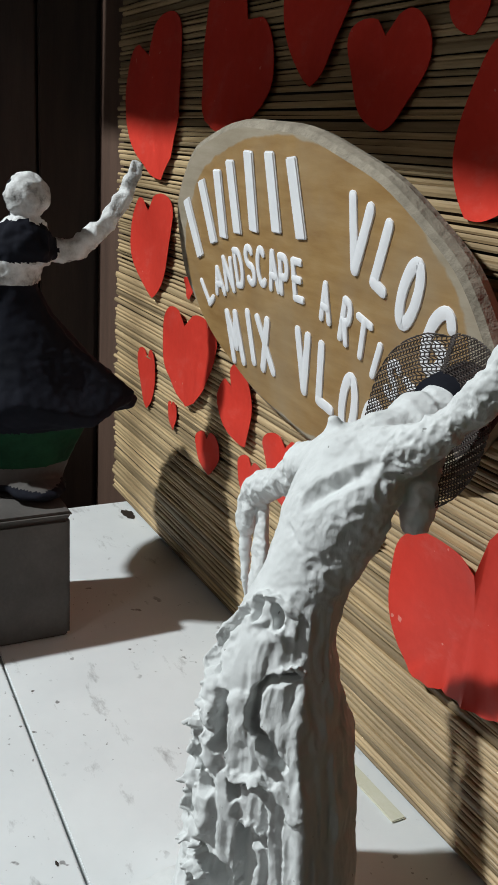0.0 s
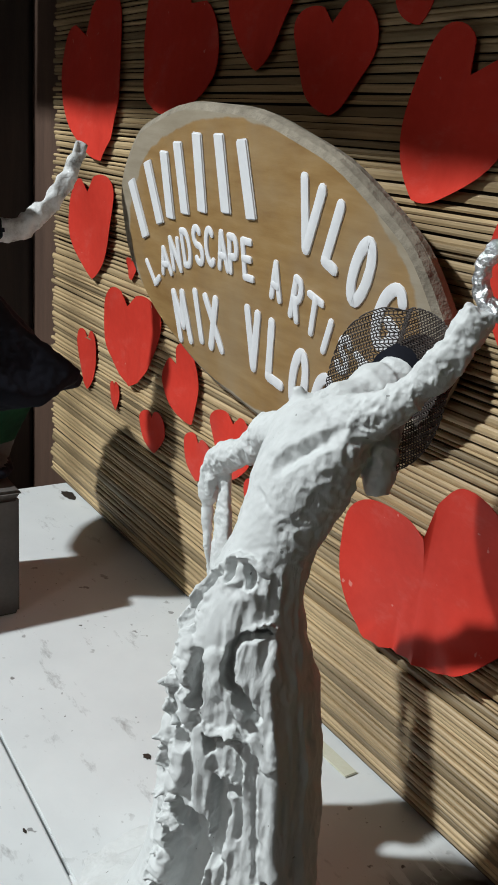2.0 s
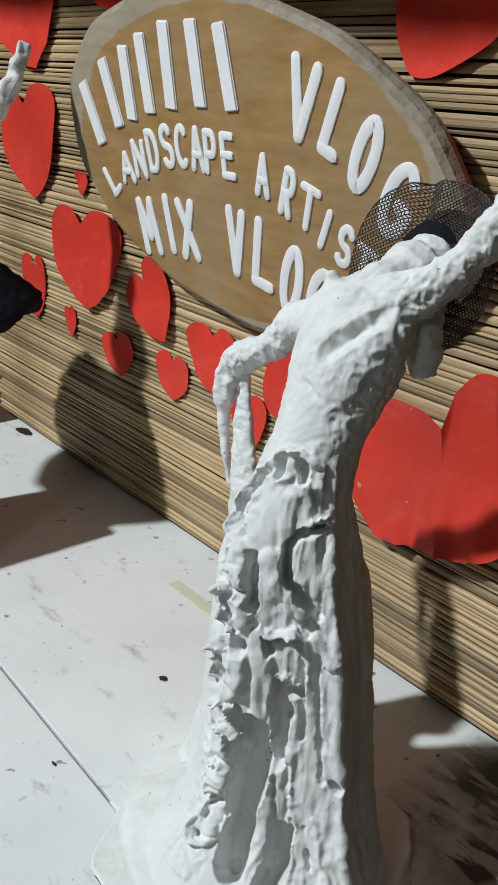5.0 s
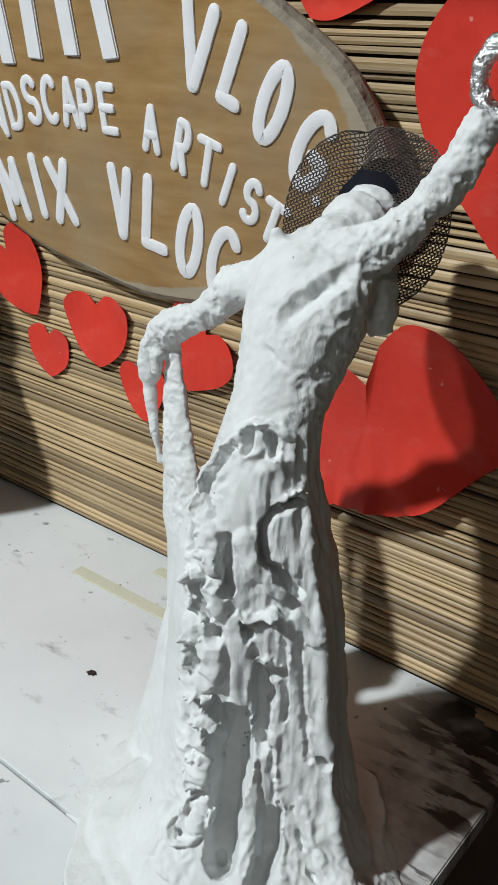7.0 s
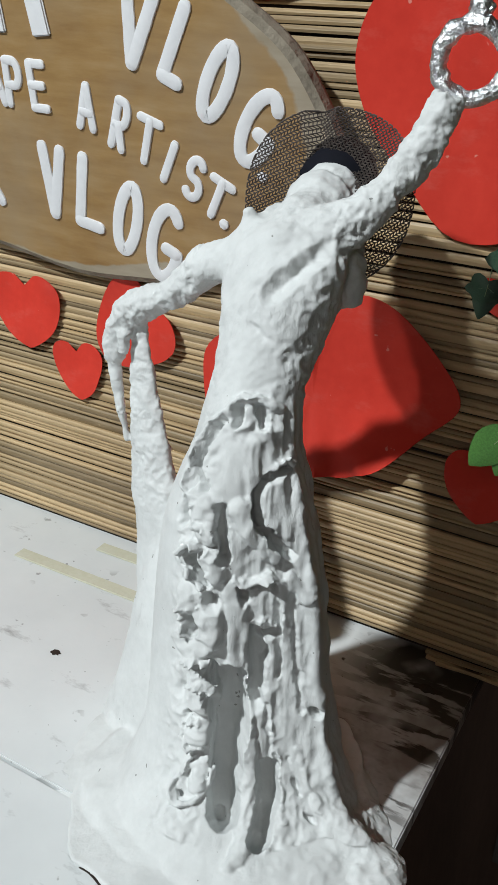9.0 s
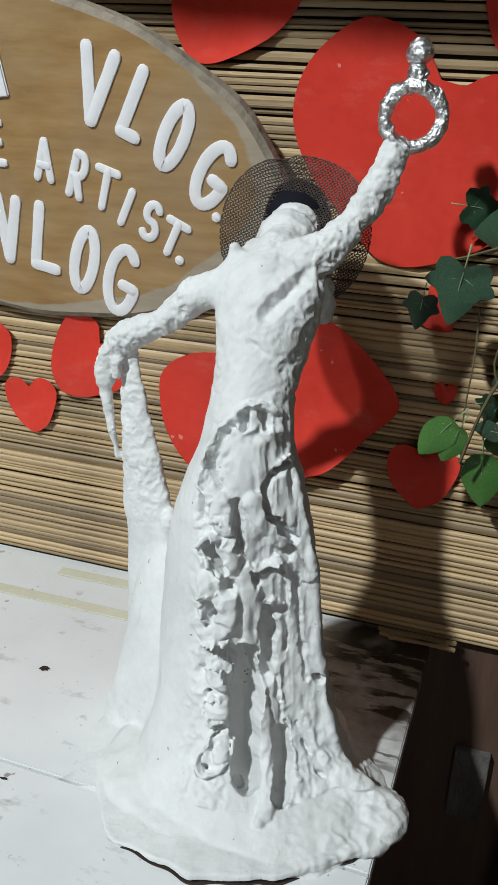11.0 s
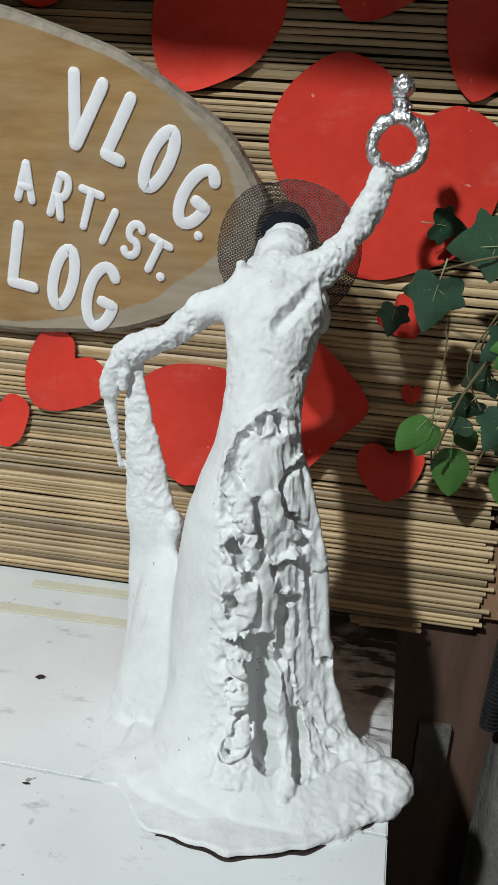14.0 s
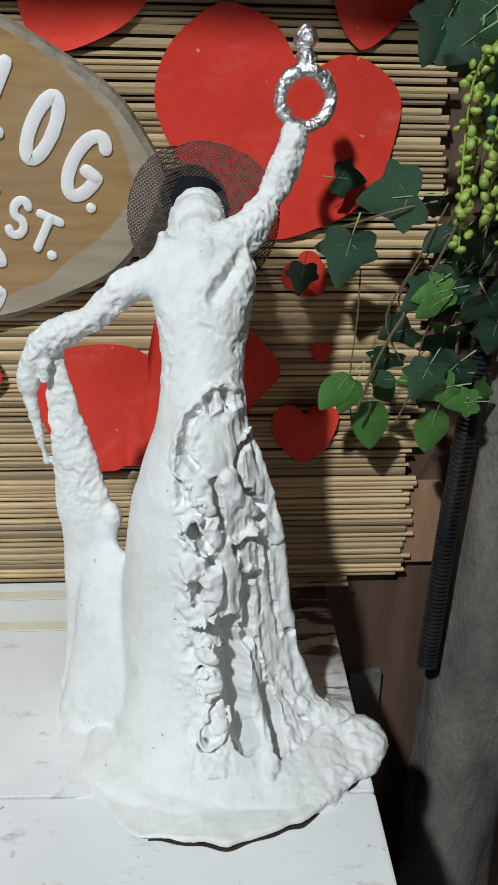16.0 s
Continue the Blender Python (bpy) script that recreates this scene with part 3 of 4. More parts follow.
for foot, head in (
    ((-0.249, 0.007), (-0.275, 0.082)),
    ((-0.199, 0.031), (-0.218, 0.11)),
    ((-0.167, 0.041), (-0.166, 0.125)),
    ((-0.125, 0.051), (-0.127, 0.138)),
    ((-0.08, 0.058), (-0.076, 0.15)),
    ((-0.023, 0.063), (-0.025, 0.151)),
    ((0.032, 0.062), (0.023, 0.147)),
):
    name_bar(foot, head, 0.022)


# ---- plaster statuette ----
def lumps(p, *scales):
    return sum(a * noise.noise(p * f) for f, a in scales)


SKIRT = [  # height, middle x and y, half widths towards the box and the free end, depths to the front and back
    (0.478, 0.006, -0.199, 0.028, 0.028, 0.022, 0.022), (0.462, 0.005, -0.204, 0.043, 0.043, 0.030, 0.032), (0.436, 0.003, -0.213, 0.044, 0.045, 0.036, 0.036),
    (0.410, 0.003, -0.221, 0.038, 0.040, 0.036, 0.036), (0.385, 0.003, -0.231, 0.0355, 0.0365, 0.036, 0.036), (0.365, 0.004, -0.240, 0.036, 0.034, 0.036, 0.034),
    (0.330, 0.005, -0.247, 0.043, 0.036, 0.046, 0.033), (0.280, 0.006, -0.252, 0.060, 0.047, 0.059, 0.044), (0.255, 0.006, -0.250, 0.068, 0.053, 0.061, 0.054),
    (0.200, 0.004, -0.248, 0.074, 0.062, 0.067, 0.060), (0.120, 0.003, -0.246, 0.078, 0.073, 0.075, 0.064), (0.060, 0.006, -0.250, 0.080, 0.086, 0.088, 0.058),
    (0.025, 0.012, -0.256, 0.095, 0.104, 0.112, 0.066), (0.006, 0.012, -0.262, 0.105, 0.116, 0.122, 0.074),
]


def skirt_row(z):
    for a, b in zip(SKIRT, SKIRT[1:]):
        if b[0] <= z <= a[0]:
            u = (a[0] - z) / (a[0] - b[0])
            return [p + (q - p) * u for p, q in zip(a, b)]
    return SKIRT[0] if z > SKIRT[0][0] else SKIRT[-1]


def on_row(row, deg, out=0.0):
    """A point round one row; 0 degrees faces the open front of the table, 90 the table's free end."""
    z, x, y, wl, wr, df, db = row
    s, c = math.sin(radians(deg)), math.cos(radians(deg))
    if 8 < deg < 130:                             # flat front panel up to a sharp corner towards the free end
        full = max(0, min(1, (0.335 - z) / 0.05)) * max(0, min(1, (z - 0.02) / 0.04))
        if deg < 82:
            u = (deg - 8) / 74
            s2, c2 = 0.139 + u * 1.011, 0.990 - u * 0.690
        elif deg < 90:
            u = (deg - 82) / 8
            s2, c2 = 1.15 - 0.07 * u, 0.30 - 0.30 * u
        else:
            s2, c2 = s * (1.08 - 0.08 * (deg - 90) / 40), c
        s, c = s + full * (s2 - s), c + full * (c2 - c)
    return Vector((x + ((wr if s > 0 else wl) + out) * s, y - ((df if c > 0 else db) + out) * c, z))


def on_skirt(deg, z, out=0.0):
    row = skirt_row(z)
    return on_row((z, *row[1:]), deg, out)


STROKES = [  # modelling strokes on the skirt: half width and relief in mm, then degrees and height in mm along the stroke
    (5, -8, (-18, 347), (-22, 334), (-24, 322), (-19, 313), (-10, 308)),
    (4.5, -9, (8, 362), (8, 353)),
    (5, -10, (35, 362), (40, 355)),
    (3, -6, (-13, 353), (-9, 353)),
    (4, 3, (-22, 349), (-11, 356), (5, 367), (27, 370), (55, 364)),
    (4.5, -9, (79, 322), (51, 317), (43, 308), (41, 296), (47, 283), (60, 266), (68, 256)),
    (11, 3, (63, 316), (60, 299), (63, 281)),
    (9, 7, (26, 296), (33, 286), (43, 275), (55, 262)),
    (6, -9, (30, 236), (40, 238), (51, 238)),
    (4.5, -10, (9, 298), (12, 286), (15, 268), (15, 258)),
    (5.5, -12, (-13, 262), (-7, 248), (0, 236)),
    (10.5, 6, (4, 257), (5, 244)),
    (11, 6, (-6, 292)),
    (10, 6, (-1, 278)),
    (3, -6, (-26, 299), (-25, 289), (-22, 277)),
    (8, -13, (6, 221)),
    (6, -12, (-7, 202), (-5, 191)),
    (12, 5, (6, 208), (7, 191)),
    (4.5, -9, (30, 230), (31, 223)),
    (6, -8, (48, 190), (53, 190)),
    (8, 4, (22, 233), (26, 211), (27, 188), (25, 166)),
    (6, -10, (40, 200), (40, 173), (39, 148)),
    (8, -13, (-3, 160), (8, 163)),
    (13, -22, (22, 152), (26, 125), (24, 98), (23, 67), (23, 46)),
    (8, -14, (11, 154), (18, 112), (19, 80)),
    (11, 9, (1, 134), (14, 136)),
    (11, 10, (3, 103)),
    (10, 7, (7, 64)),
    (5, -12, (-2, 115)),
    (6, -12, (-5, 49)),
    (8, -26, (21, 46)),
    (7, -10, (43, 176), (42, 152), (40, 127)),
    (10, -14, (47, 73), (45, 47), (39, 32)),
    (8, 7, (32, 131), (35, 95), (37, 62), (34, 38), (29, 20)),
    (3, -3, (56, 232), (55, 200), (56, 150)), (3, -3, (68, 225), (68, 180), (70, 120)), (3, -3, (46, 150), (48, 110), (52, 75)), (3, -4, (60, 80), (64, 45), (68, 28)),
    (4, 3, (66, 90), (70, 55), (73, 30)), (4, 3, (50, 110), (52, 70), (53, 40)), (9, 5, (-14, 180), (-8, 172), (0, 176)), (8, 6, (-13, 222), (-9, 214)),
    (7, 5, (-16, 300), (-13, 310)), (5, 4, (-30, 330), (-33, 315), (-28, 303)), (4, 3, (-13, 150), (-9, 140)), (7, 6, (-14, 250), (-16, 262)), (6, 5, (-10, 195), (-12, 204)),
    (4, -9, (78, 122), (80, 116)), (6, 4, (66, 240), (72, 232), (76, 222)),
]
LIPS = [  # thin curled edges: how far they stand off and how far they droop in mm, then degrees and height in mm
    (9, 3, (-17, 251), (-18, 263), (-7, 272), (4, 266)), (8, -2, (-16, 253), (-9, 242), (-1, 232)), (9, 5, (21, 247), (34, 242), (48, 248), (64, 242)),
    (7, -1, (3, 85), (-1, 73), (-6, 57), (-2, 49), (5, 52), (13, 62), (15, 76)), (6, 3, (-20, 296), (-10, 300), (0, 294)), (7, 4, (-14, 284), (-6, 288), (4, 281)),
    (8, 3, (-14, 207), (-12, 215), (-2, 217)), (7, -2, (-12, 205), (-10, 193), (-4, 183)), (9, 4, (-10, 168), (-2, 172), (8, 171)),
    (8, 3, (-6, 145), (3, 149), (13, 143)), (8, 4, (-5, 113), (3, 119), (11, 112)), (7, -3, (-6, 104), (0, 92), (8, 93)),
    (6, 2, (-26, 345), (-29, 330), (-29, 315), (-22, 304), (-12, 302)), (4, 2, (-16, 358), (2, 371), (24, 375), (46, 370)), (5, 3, (38, 206), (46, 209), (54, 203)),
    (4, -2, (56, 322), (70, 327), (80, 322)),
]


def lip(rng, tall, droop, points):
    """A thin torn edge of plaster that stands off the skirt along a line and curls over."""
    bm, m = bmesh.new(), 7
    line = spline(points, 9)
    n, grid = len(line), []
    seed = Vector((rng.uniform(0, 50), rng.uniform(0, 50), 0))
    for i, (deg, z) in enumerate(line):
        u = i / (n - 1)
        h = tall * (0.30 + 0.70 * math.sin(math.pi * min(1, max(0, u)))) * (0.9 + 0.9 * noise.noise(seed + Vector((u * 7, 4, 0))))
        row = []
        for k in range(m):
            v = k / (m - 1)
            zz = z - droop * v * v + 0.0022 * noise.noise(seed + Vector((u * 7, v * 3, 1)))
            row.append(bm.verts.new(on_skirt(deg + 2.5 * v * noise.noise(seed + Vector((u * 5, 9, 0))), zz, -0.005 + (h + 0.005) * v) + 0.0022 * noise.noise_vector(seed + Vector((u * 11, v * 5, 2)))))
        grid.append(row)
    thick = rng.uniform(0.0024, 0.0036)
    inner = []
    for i, row in enumerate(grid):               # second skin, set in by the edge's thickness
        new_row = []
        for k, v in enumerate(row):
            du = grid[min(i + 1, n - 1)][k].co - grid[max(i - 1, 0)][k].co
            dv = row[min(k + 1, m - 1)].co - row[max(k - 1, 0)].co
            new_row.append(v.co + du.cross(dv).normalized() * thick)
        inner.append([bm.verts.new(p) for p in new_row])
    for skin in (grid, inner):
        for p, q in zip(skin, skin[1:]):
            for k in range(m - 1):
                bm.faces.new((p[k], p[k + 1], q[k + 1], q[k]))
    for p, q, a, b in zip(grid, grid[1:], inner, inner[1:]):
        bm.faces.new((p[-1], q[-1], b[-1], a[-1]))
        bm.faces.new((p[0], a[0], b[0], q[0]))
    for g, h in ((grid[0], inner[0]), (grid[-1], inner[-1])):
        for k in range(m - 1):
            bm.faces.new((g[k], g[k + 1], h[k + 1], h[k]))
    bmesh.ops.recalc_face_normals(bm, faces=bm.faces[:])
    bmesh.ops.subdivide_edges(bm, edges=bm.edges[:], cuts=1, use_grid_fill=True)
    for v in bm.verts:
        v.co += 0.0009 * noise.noise_vector(v.co * 160) + 0.0005 * noise.noise_vector(v.co * 400)
    return bm


def stroke_relief(co):
    """Relief of all strokes at the points co: the highest pile of plaster, less the deepest cut."""
    wob = np.array([noise.noise_vector(Vector(p) * 70) + 0.5 * noise.noise_vector(Vector(p) * 190) for p in co]) * 0.0026
    at = co + wob
    pile, cut = np.zeros(len(co)), np.zeros(len(co))
    for half, relief, *points in STROKES:
        half, relief = half / 1000, relief / 1000
        line = [np.array(on_skirt(d, z)) for d, z in spline([(d, z / 1000) for d, z in points], 4)] if len(points) > 1 else [np.array(on_skirt(points[0][0], points[0][1] / 1000))] * 2
        best = np.full(len(co), 9.0)
        for a, b in zip(line, line[1:]):
            ab = b - a
            u = np.clip((at - a) @ ab / max(ab @ ab, 1e-12), 0, 1)
            best = np.minimum(best, np.linalg.norm(at - a - u[:, None] * ab, axis=1))
        near = np.clip(1 - best / half, 0, 1)
        if relief > 0:
            pile = np.maximum(pile, relief * np.sqrt(np.clip(1 - (1 - near) ** 2, 0, 1)))
        else:
            cut = np.minimum(cut, 1.35 * relief * np.clip(2.6 * near, 0, 1) ** 0.8)
    return np.where(cut < -0.0005, cut + 0.35 * pile, pile)


def RUFFLE_AT(z):
    return float(np.interp(z, (0.045, 0.09, 0.15, 0.20, 0.25, 0.30, 0.345), (0, 0, -2, -6, -8, -14, -20)))


def statuette():
    bm, rng = bmesh.new(), random.Random(11)
    rings, n = [], 200
    for row in spline(SKIRT, 9):
        z, ring = row[0], []
        for k in range(n):
            deg = (k * 360 / n + 180) % 360 - 180
            fold = 0.0
            if 40 < deg < 80 and z < 0.35:        # long upright folds towards the free end
                wob = 9 * noise.noise(Vector((z * 14, deg * 0.05, 2))) + 3 * noise.noise(Vector((z * 50, deg * 0.2, 5)))
                edge = min(1, (deg - 40) / 6, (80 - deg) / 4, (0.35 - z) * 20, z * 25)
                fold += edge * (0.0030 * (0.5 + noise.noise(Vector((deg * 0.06, z * 22, 7)))) * abs(math.sin(radians(deg + wob) * 180 / 13)) - 0.002)
            fold += 0.0025 * math.exp(-((deg - 82) / 4) ** 2) * (z < 0.32) * min(1, z * 12)
            if deg > 100:
                fold += 0.004 * noise.noise(Vector((deg * 0.03, z * 26, 4)))
            fold += 0.018 * max(0, 1 - z / 0.06) ** 2.2 * max(0, 1 - abs(deg - 72) / 26)
            ring.append(bm.verts.new(on_row(row, deg, fold)))
        rings.append(ring)
    for p, q in zip(rings, rings[1:]):
        for k in range(n):
            bm.faces.new((p[k], q[k], q[(k + 1) % n], p[(k + 1) % n]))
    bm.faces.new(rings[0])
    bm.faces.new(rings[-1][::-1])
    # poured base: a thin apron that runs out on the table, its torn edge a little clear of it
    ball(bm, (0.02, -0.285, -0.004), (0.146, 0.124, 0.030))
    ball(bm, (0.052, -0.30, -0.004), (0.112, 0.102, 0.038))
    ball(bm, (-0.045, -0.275, -0.006), (0.110, 0.112, 0.013))
    ball(bm, (-0.072, -0.235, -0.004), (0.078, 0.052, 0.026))
    slab = [(0.144 * (1 - 0.26 * max(0, math.sin(min(math.pi, max(0, 2 * (a + 0.25)))))) * (1 + 0.05 * math.sin(3 * a + 1) + 0.025 * math.sin(8 * a) + 0.012 * math.sin(19 * a)) * math.cos(a), 0.133 * (1 + 0.04 * math.sin(2 * a) + 0.02 * math.sin(11 * a) + 0.012 * math.sin(23 * a)) * math.sin(a)) for a in (k * math.tau / 120 for k in range(120))]
    tiers = [[bm.verts.new((0.022 + x * g, -0.285 + y * g, z * (1 if z < 0 else max(0.22, min(1.0, (x + 0.13) / 0.10))))) for x, y in slab] for g, z in ((0.93, -0.002), (0.945, 0.0040), (1.0, 0.0055), (0.99, 0.0120))]
    for low, high in zip(tiers, tiers[1:]):
        for k in range(120):
            bm.faces.new((low[k], low[(k + 1) % 120], high[(k + 1) % 120], high[k]))
    bm.faces.new(tiers[0][::-1])
    bm.faces.new(tiers[-1])
    ball(bm, (0.159, -0.300, 0.009), (0.024, 0.034, 0.015))
    ball(bm, (0.146, -0.325, 0.006), (0.026, 0.024, 0.011))
    tube(bm, [(0.088, -0.280, 0.050), (0.110, -0.283, 0.030), (0.135, -0.287, 0.016), (0.158, -0.292, 0.010)], [0.008, 0.014, 0.016, 0.014], 12)
    # flat breast running back to the shoulders and the neck
    tube(bm, [(-0.052, -0.207, 0.440), (-0.028, -0.204, 0.455), (0.004, -0.198, 0.466), (0.030, -0.192, 0.476), (0.046, -0.186, 0.482)], [0.0155, 0.019, 0.021, 0.019, 0.017], 14)
    tube(bm, [(0.004, -0.222, 0.430), (0.003, -0.205, 0.455), (0.002, -0.180, 0.468), (0.001, -0.150, 0.474)], [0.030, 0.030, 0.029, 0.027], 16, 0.8, (1, 0, 0))
    # thrown-back head under its hood, a scarf's corner at the neck, the hair that hangs behind
    ball(bm, (0.000, -0.149, 0.480), (0.0285, 0.027, 0.029))
    ball(bm, (0.001, -0.131, 0.490), (0.0245, 0.021, 0.0235))
    tube(bm, [(-0.024, -0.199, 0.466), (-0.029, -0.203, 0.476), (-0.0305, -0.2045, 0.485)], [0.012, 0.008, 0.0028], 10)
    tube(bm, [(-0.030, -0.200, 0.470), (-0.022, -0.188, 0.474), (-0.020, -0.170, 0.478)], [0.008, 0.009, 0.008], 10)
    tube(bm, [(0.02, -0.165, 0.475), (0.030, -0.170, 0.455), (0.038, -0.172, 0.435), (0.044, -0.174, 0.418)], [0.022, 0.017, 0.014, 0.008], 12)
    tube(bm, [(0.01, -0.16, 0.47), (0.022, -0.162, 0.445), (0.026, -0.166, 0.43)], [0.02, 0.014, 0.007], 10)
    # raised arm
    up = spline([(0.030, -0.194, 0.474), (0.046, -0.184, 0.484), (0.061, -0.168, 0.504), (0.079, -0.152, 0.535), (0.088, -0.143, 0.566)], 4)
    tube(bm, [tuple(p) for p in up], [0.018, 0.018, 0.0175, 0.017, 0.016, 0.015, 0.014, 0.013, 0.0125, 0.0125, 0.013, 0.0132, 0.013, 0.0125, 0.012, 0.0115, 0.0105], 12)
    # lowered arm, bent wrist and long finger
    arm = spline([(-0.036, -0.207, 0.449), (-0.061, -0.207, 0.439), (-0.080, -0.207, 0.421), (-0.098, -0.207, 0.408), (-0.128, -0.207, 0.393), (-0.148, -0.206, 0.374), (-0.154, -0.206, 0.345)], 4)
    tube(bm, [tuple(p) for p in arm], [0.017, 0.0165, 0.0165, 0.016, 0.0155, 0.015, 0.0142, 0.0135, 0.013, 0.0125, 0.012, 0.012, 0.012, 0.0125, 0.013, 0.0135, 0.0135, 0.0135, 0.0125, 0.0115, 0.011, 0.011, 0.011, 0.0105, 0.009], 12)
    tube(bm, [tuple(p) for p in spline([(-0.154, -0.206, 0.345), (-0.151, -0.207, 0.318), (-0.147, -0.206, 0.295), (-0.142, -0.204, 0.268)], 3)], [0.009, 0.0055, 0.005, 0.0048, 0.0046, 0.0044, 0.0042, 0.0038, 0.0034, 0.003], 8)
    tube(bm, [(-0.143, -0.209, 0.39), (-0.136, -0.214, 0.37), (-0.138, -0.215, 0.352)], [0.008, 0.006, 0.004], 8)
    # train of cloth held by the lowered arm, its knot, and the skirt's side that it runs into
    cape = spline([(-0.131, -0.203, 0.392), (-0.128, -0.204, 0.36), (-0.123, -0.206, 0.32), (-0.116, -0.208, 0.27), (-0.110, -0.208, 0.22), (-0.107, -0.207, 0.16), (-0.108, -0.206, 0.09), (-0.112, -0.208, 0.03), (-0.114, -0.21, 0.004)], 3)
    wide = np.interp(range(len(cape)), range(0, 27, 3), [0.008, 0.010, 0.0155, 0.022, 0.027, 0.030, 0.031, 0.033, 0.036])
    tube(bm, [tuple(p) for p in cape], [float(v) for v in wide], 16, 0.40, (0.15, 1, 0))
    tube(bm, [(-0.086, -0.222, 0.190), (-0.086, -0.224, 0.165), (-0.085, -0.228, 0.12), (-0.080, -0.234, 0.07), (-0.072, -0.242, 0.004)], [0.010, 0.026, 0.040, 0.054, 0.078], 16, 0.5, (0.15, 1, 0))
    ball(bm, (-0.090, -0.212, 0.198), (0.014, 0.012, 0.018))
    ball(bm, (-0.084, -0.214, 0.214), (0.010, 0.010, 0.016))
    bm.normal_update()

    CRACKS = [((0.014, -0.248, 0.440), (0.044, -0.216, 0.476), 0.0042, 0.009), ((-0.026, -0.256, 0.404), (-0.004, -0.262, 0.421), 0.0020, 0.0035), ((0.002, -0.258, 0.420), (0.020, -0.250, 0.405), 0.0020, 0.0035),
              ((-0.022, -0.244, 0.436), (0.016, -0.226, 0.472), 0.0055, 0.0020), ((0.030, -0.25, 0.395), (0.038, -0.235, 0.41), 0.003, 0.004), ((-0.028, -0.212, 0.470), (-0.012, -0.214, 0.468), 0.002, 0.003),
              ((-0.050, -0.222, 0.432), (-0.034, -0.236, 0.418), 0.0018, 0.003), ((-0.036, -0.246, 0.372), (-0.020, -0.268, 0.371), 0.0018, 0.002)]

    def ridge(q):
        return 1 - 2.4 * abs(noise.noise(q))

    def limb(p):
        return 0.0017 * ridge(p * 46) + 0.0015 * ridge(p * 105) + 0.0009 * ridge(p * 220) - 0.0014

    def torso(p):
        q = Vector((p.x * 26 + p.z * 38, p.y * 55, p.z * 36 - p.x * 52))
        spot = max(0.0, min(1.0, 0.3 + 2.2 * noise.noise(p * 24 + Vector((3, 1, 8)))))
        out = 0.0006 * ridge(q * 0.6) + spot * (0.0011 * ridge(q) + 0.0008 * ridge(q * 2.3) - 0.0008) + 0.0005 * noise.noise(q * 4.1)
        for a, b, wide, deep in CRACKS:
            a, b = Vector(a), Vector(b)
            u = max(0, min(1, (p - a).dot(b - a) / (b - a).length_squared))
            d = (p - a - (b - a) * u).length + 0.002 * noise.noise(p * 160)
            out -= deep * max(0, 1 - d / (2.2 * wide)) if d < 2.2 * wide else 0
        right = max(0.0, min(1.0, (p.x - 0.012) * 40))
        return out + right * (0.0011 * ridge(p * 60) + 0.0010 * ridge(p * 130) - 0.0006)

    def skirt(p):
        _, cx, cy, *_ = skirt_row(p.z)
        deg, out = math.degrees(math.atan2(p.x - cx, cy - p.y)), 0.0
        near = min(1.0, 1.8 * max(0.0, 1 - abs(deg - RUFFLE_AT(p.z)) / 24))
        if 0.335 < p.z and -30 < deg < 60:
            near = max(near, min(1, (p.z - 0.335) * 70))
        if p.z < 0.15 and deg > 8:
            near *= max(0.0, 1 - (deg - 8) / 6)
        if near > 0:
            q = p + 0.004 * noise.noise_vector(p * 90)
            out += near * (0.0022 * max(0.0, ridge(q * 40 + Vector((4, 2, 9)))) ** 1.5 - 0.008 * max(0.0, noise.noise(q * 62 + Vector((1, 7, 3))) - 0.2) + 0.0020 * max(0, ridge(q * 84)) - 0.0012 + 0.0012 * noise.noise(p * 180))
        if 18 < deg < 64:
            g = min(1, (deg - 18) / 8, (64 - deg) / 6) * (0.3 if p.z < 0.15 and deg < 30 else 1)
            out += g * (0.0016 * ridge(Vector((p.x * 70, p.y * 70, p.z * 14))) + 0.0013 * ridge(Vector((p.x * 150, p.y * 150, p.z * 22))) + 0.0010 * ridge(Vector((p.x * 110, p.y * 110, p.z * 60))) - 0.0014)
        if deg > 58:
            out += min(1, (deg - 58) / 10) * (0.0018 * ridge(Vector((p.x * 60, p.y * 60, p.z * 14))) + 0.0011 * ridge(Vector((p.x * 140, p.y * 140, p.z * 30))) + 0.0018 * noise.noise(Vector((p.x * 40, p.y * 40, p.z * 22))) + 0.0006 * ridge(p * 70))
        return out

    def rough(p):
        out = lumps(p, (26, 0.0012), (70, 0.0005), (210, 0.00025))
        if p.x < -0.075 and 0.19 < p.z <= 0.375:
            return out + 0.7 * limb(p) * min(1, (p.z - 0.19) * 20)
        if (p.x > 0.040 and p.z > 0.475) or (p.x < -0.066 and p.z > 0.375):
            return out + limb(p)
        if p.z > 0.028:
            u = max(0.0, min(1.0, (p.z - 0.352) / 0.02))
            return out + (u * torso(p) if u > 0 else 0) + ((1 - u) * skirt(p) if u < 1 else 0)
        side = max(0.0, min(1.0, (p.x - 0.05) * 12))
        return out + 0.0012 * noise.noise(p * 55) + side * (0.0016 * ridge(p * 42) + 0.0010 * ridge(p * 100) - 0.0012)

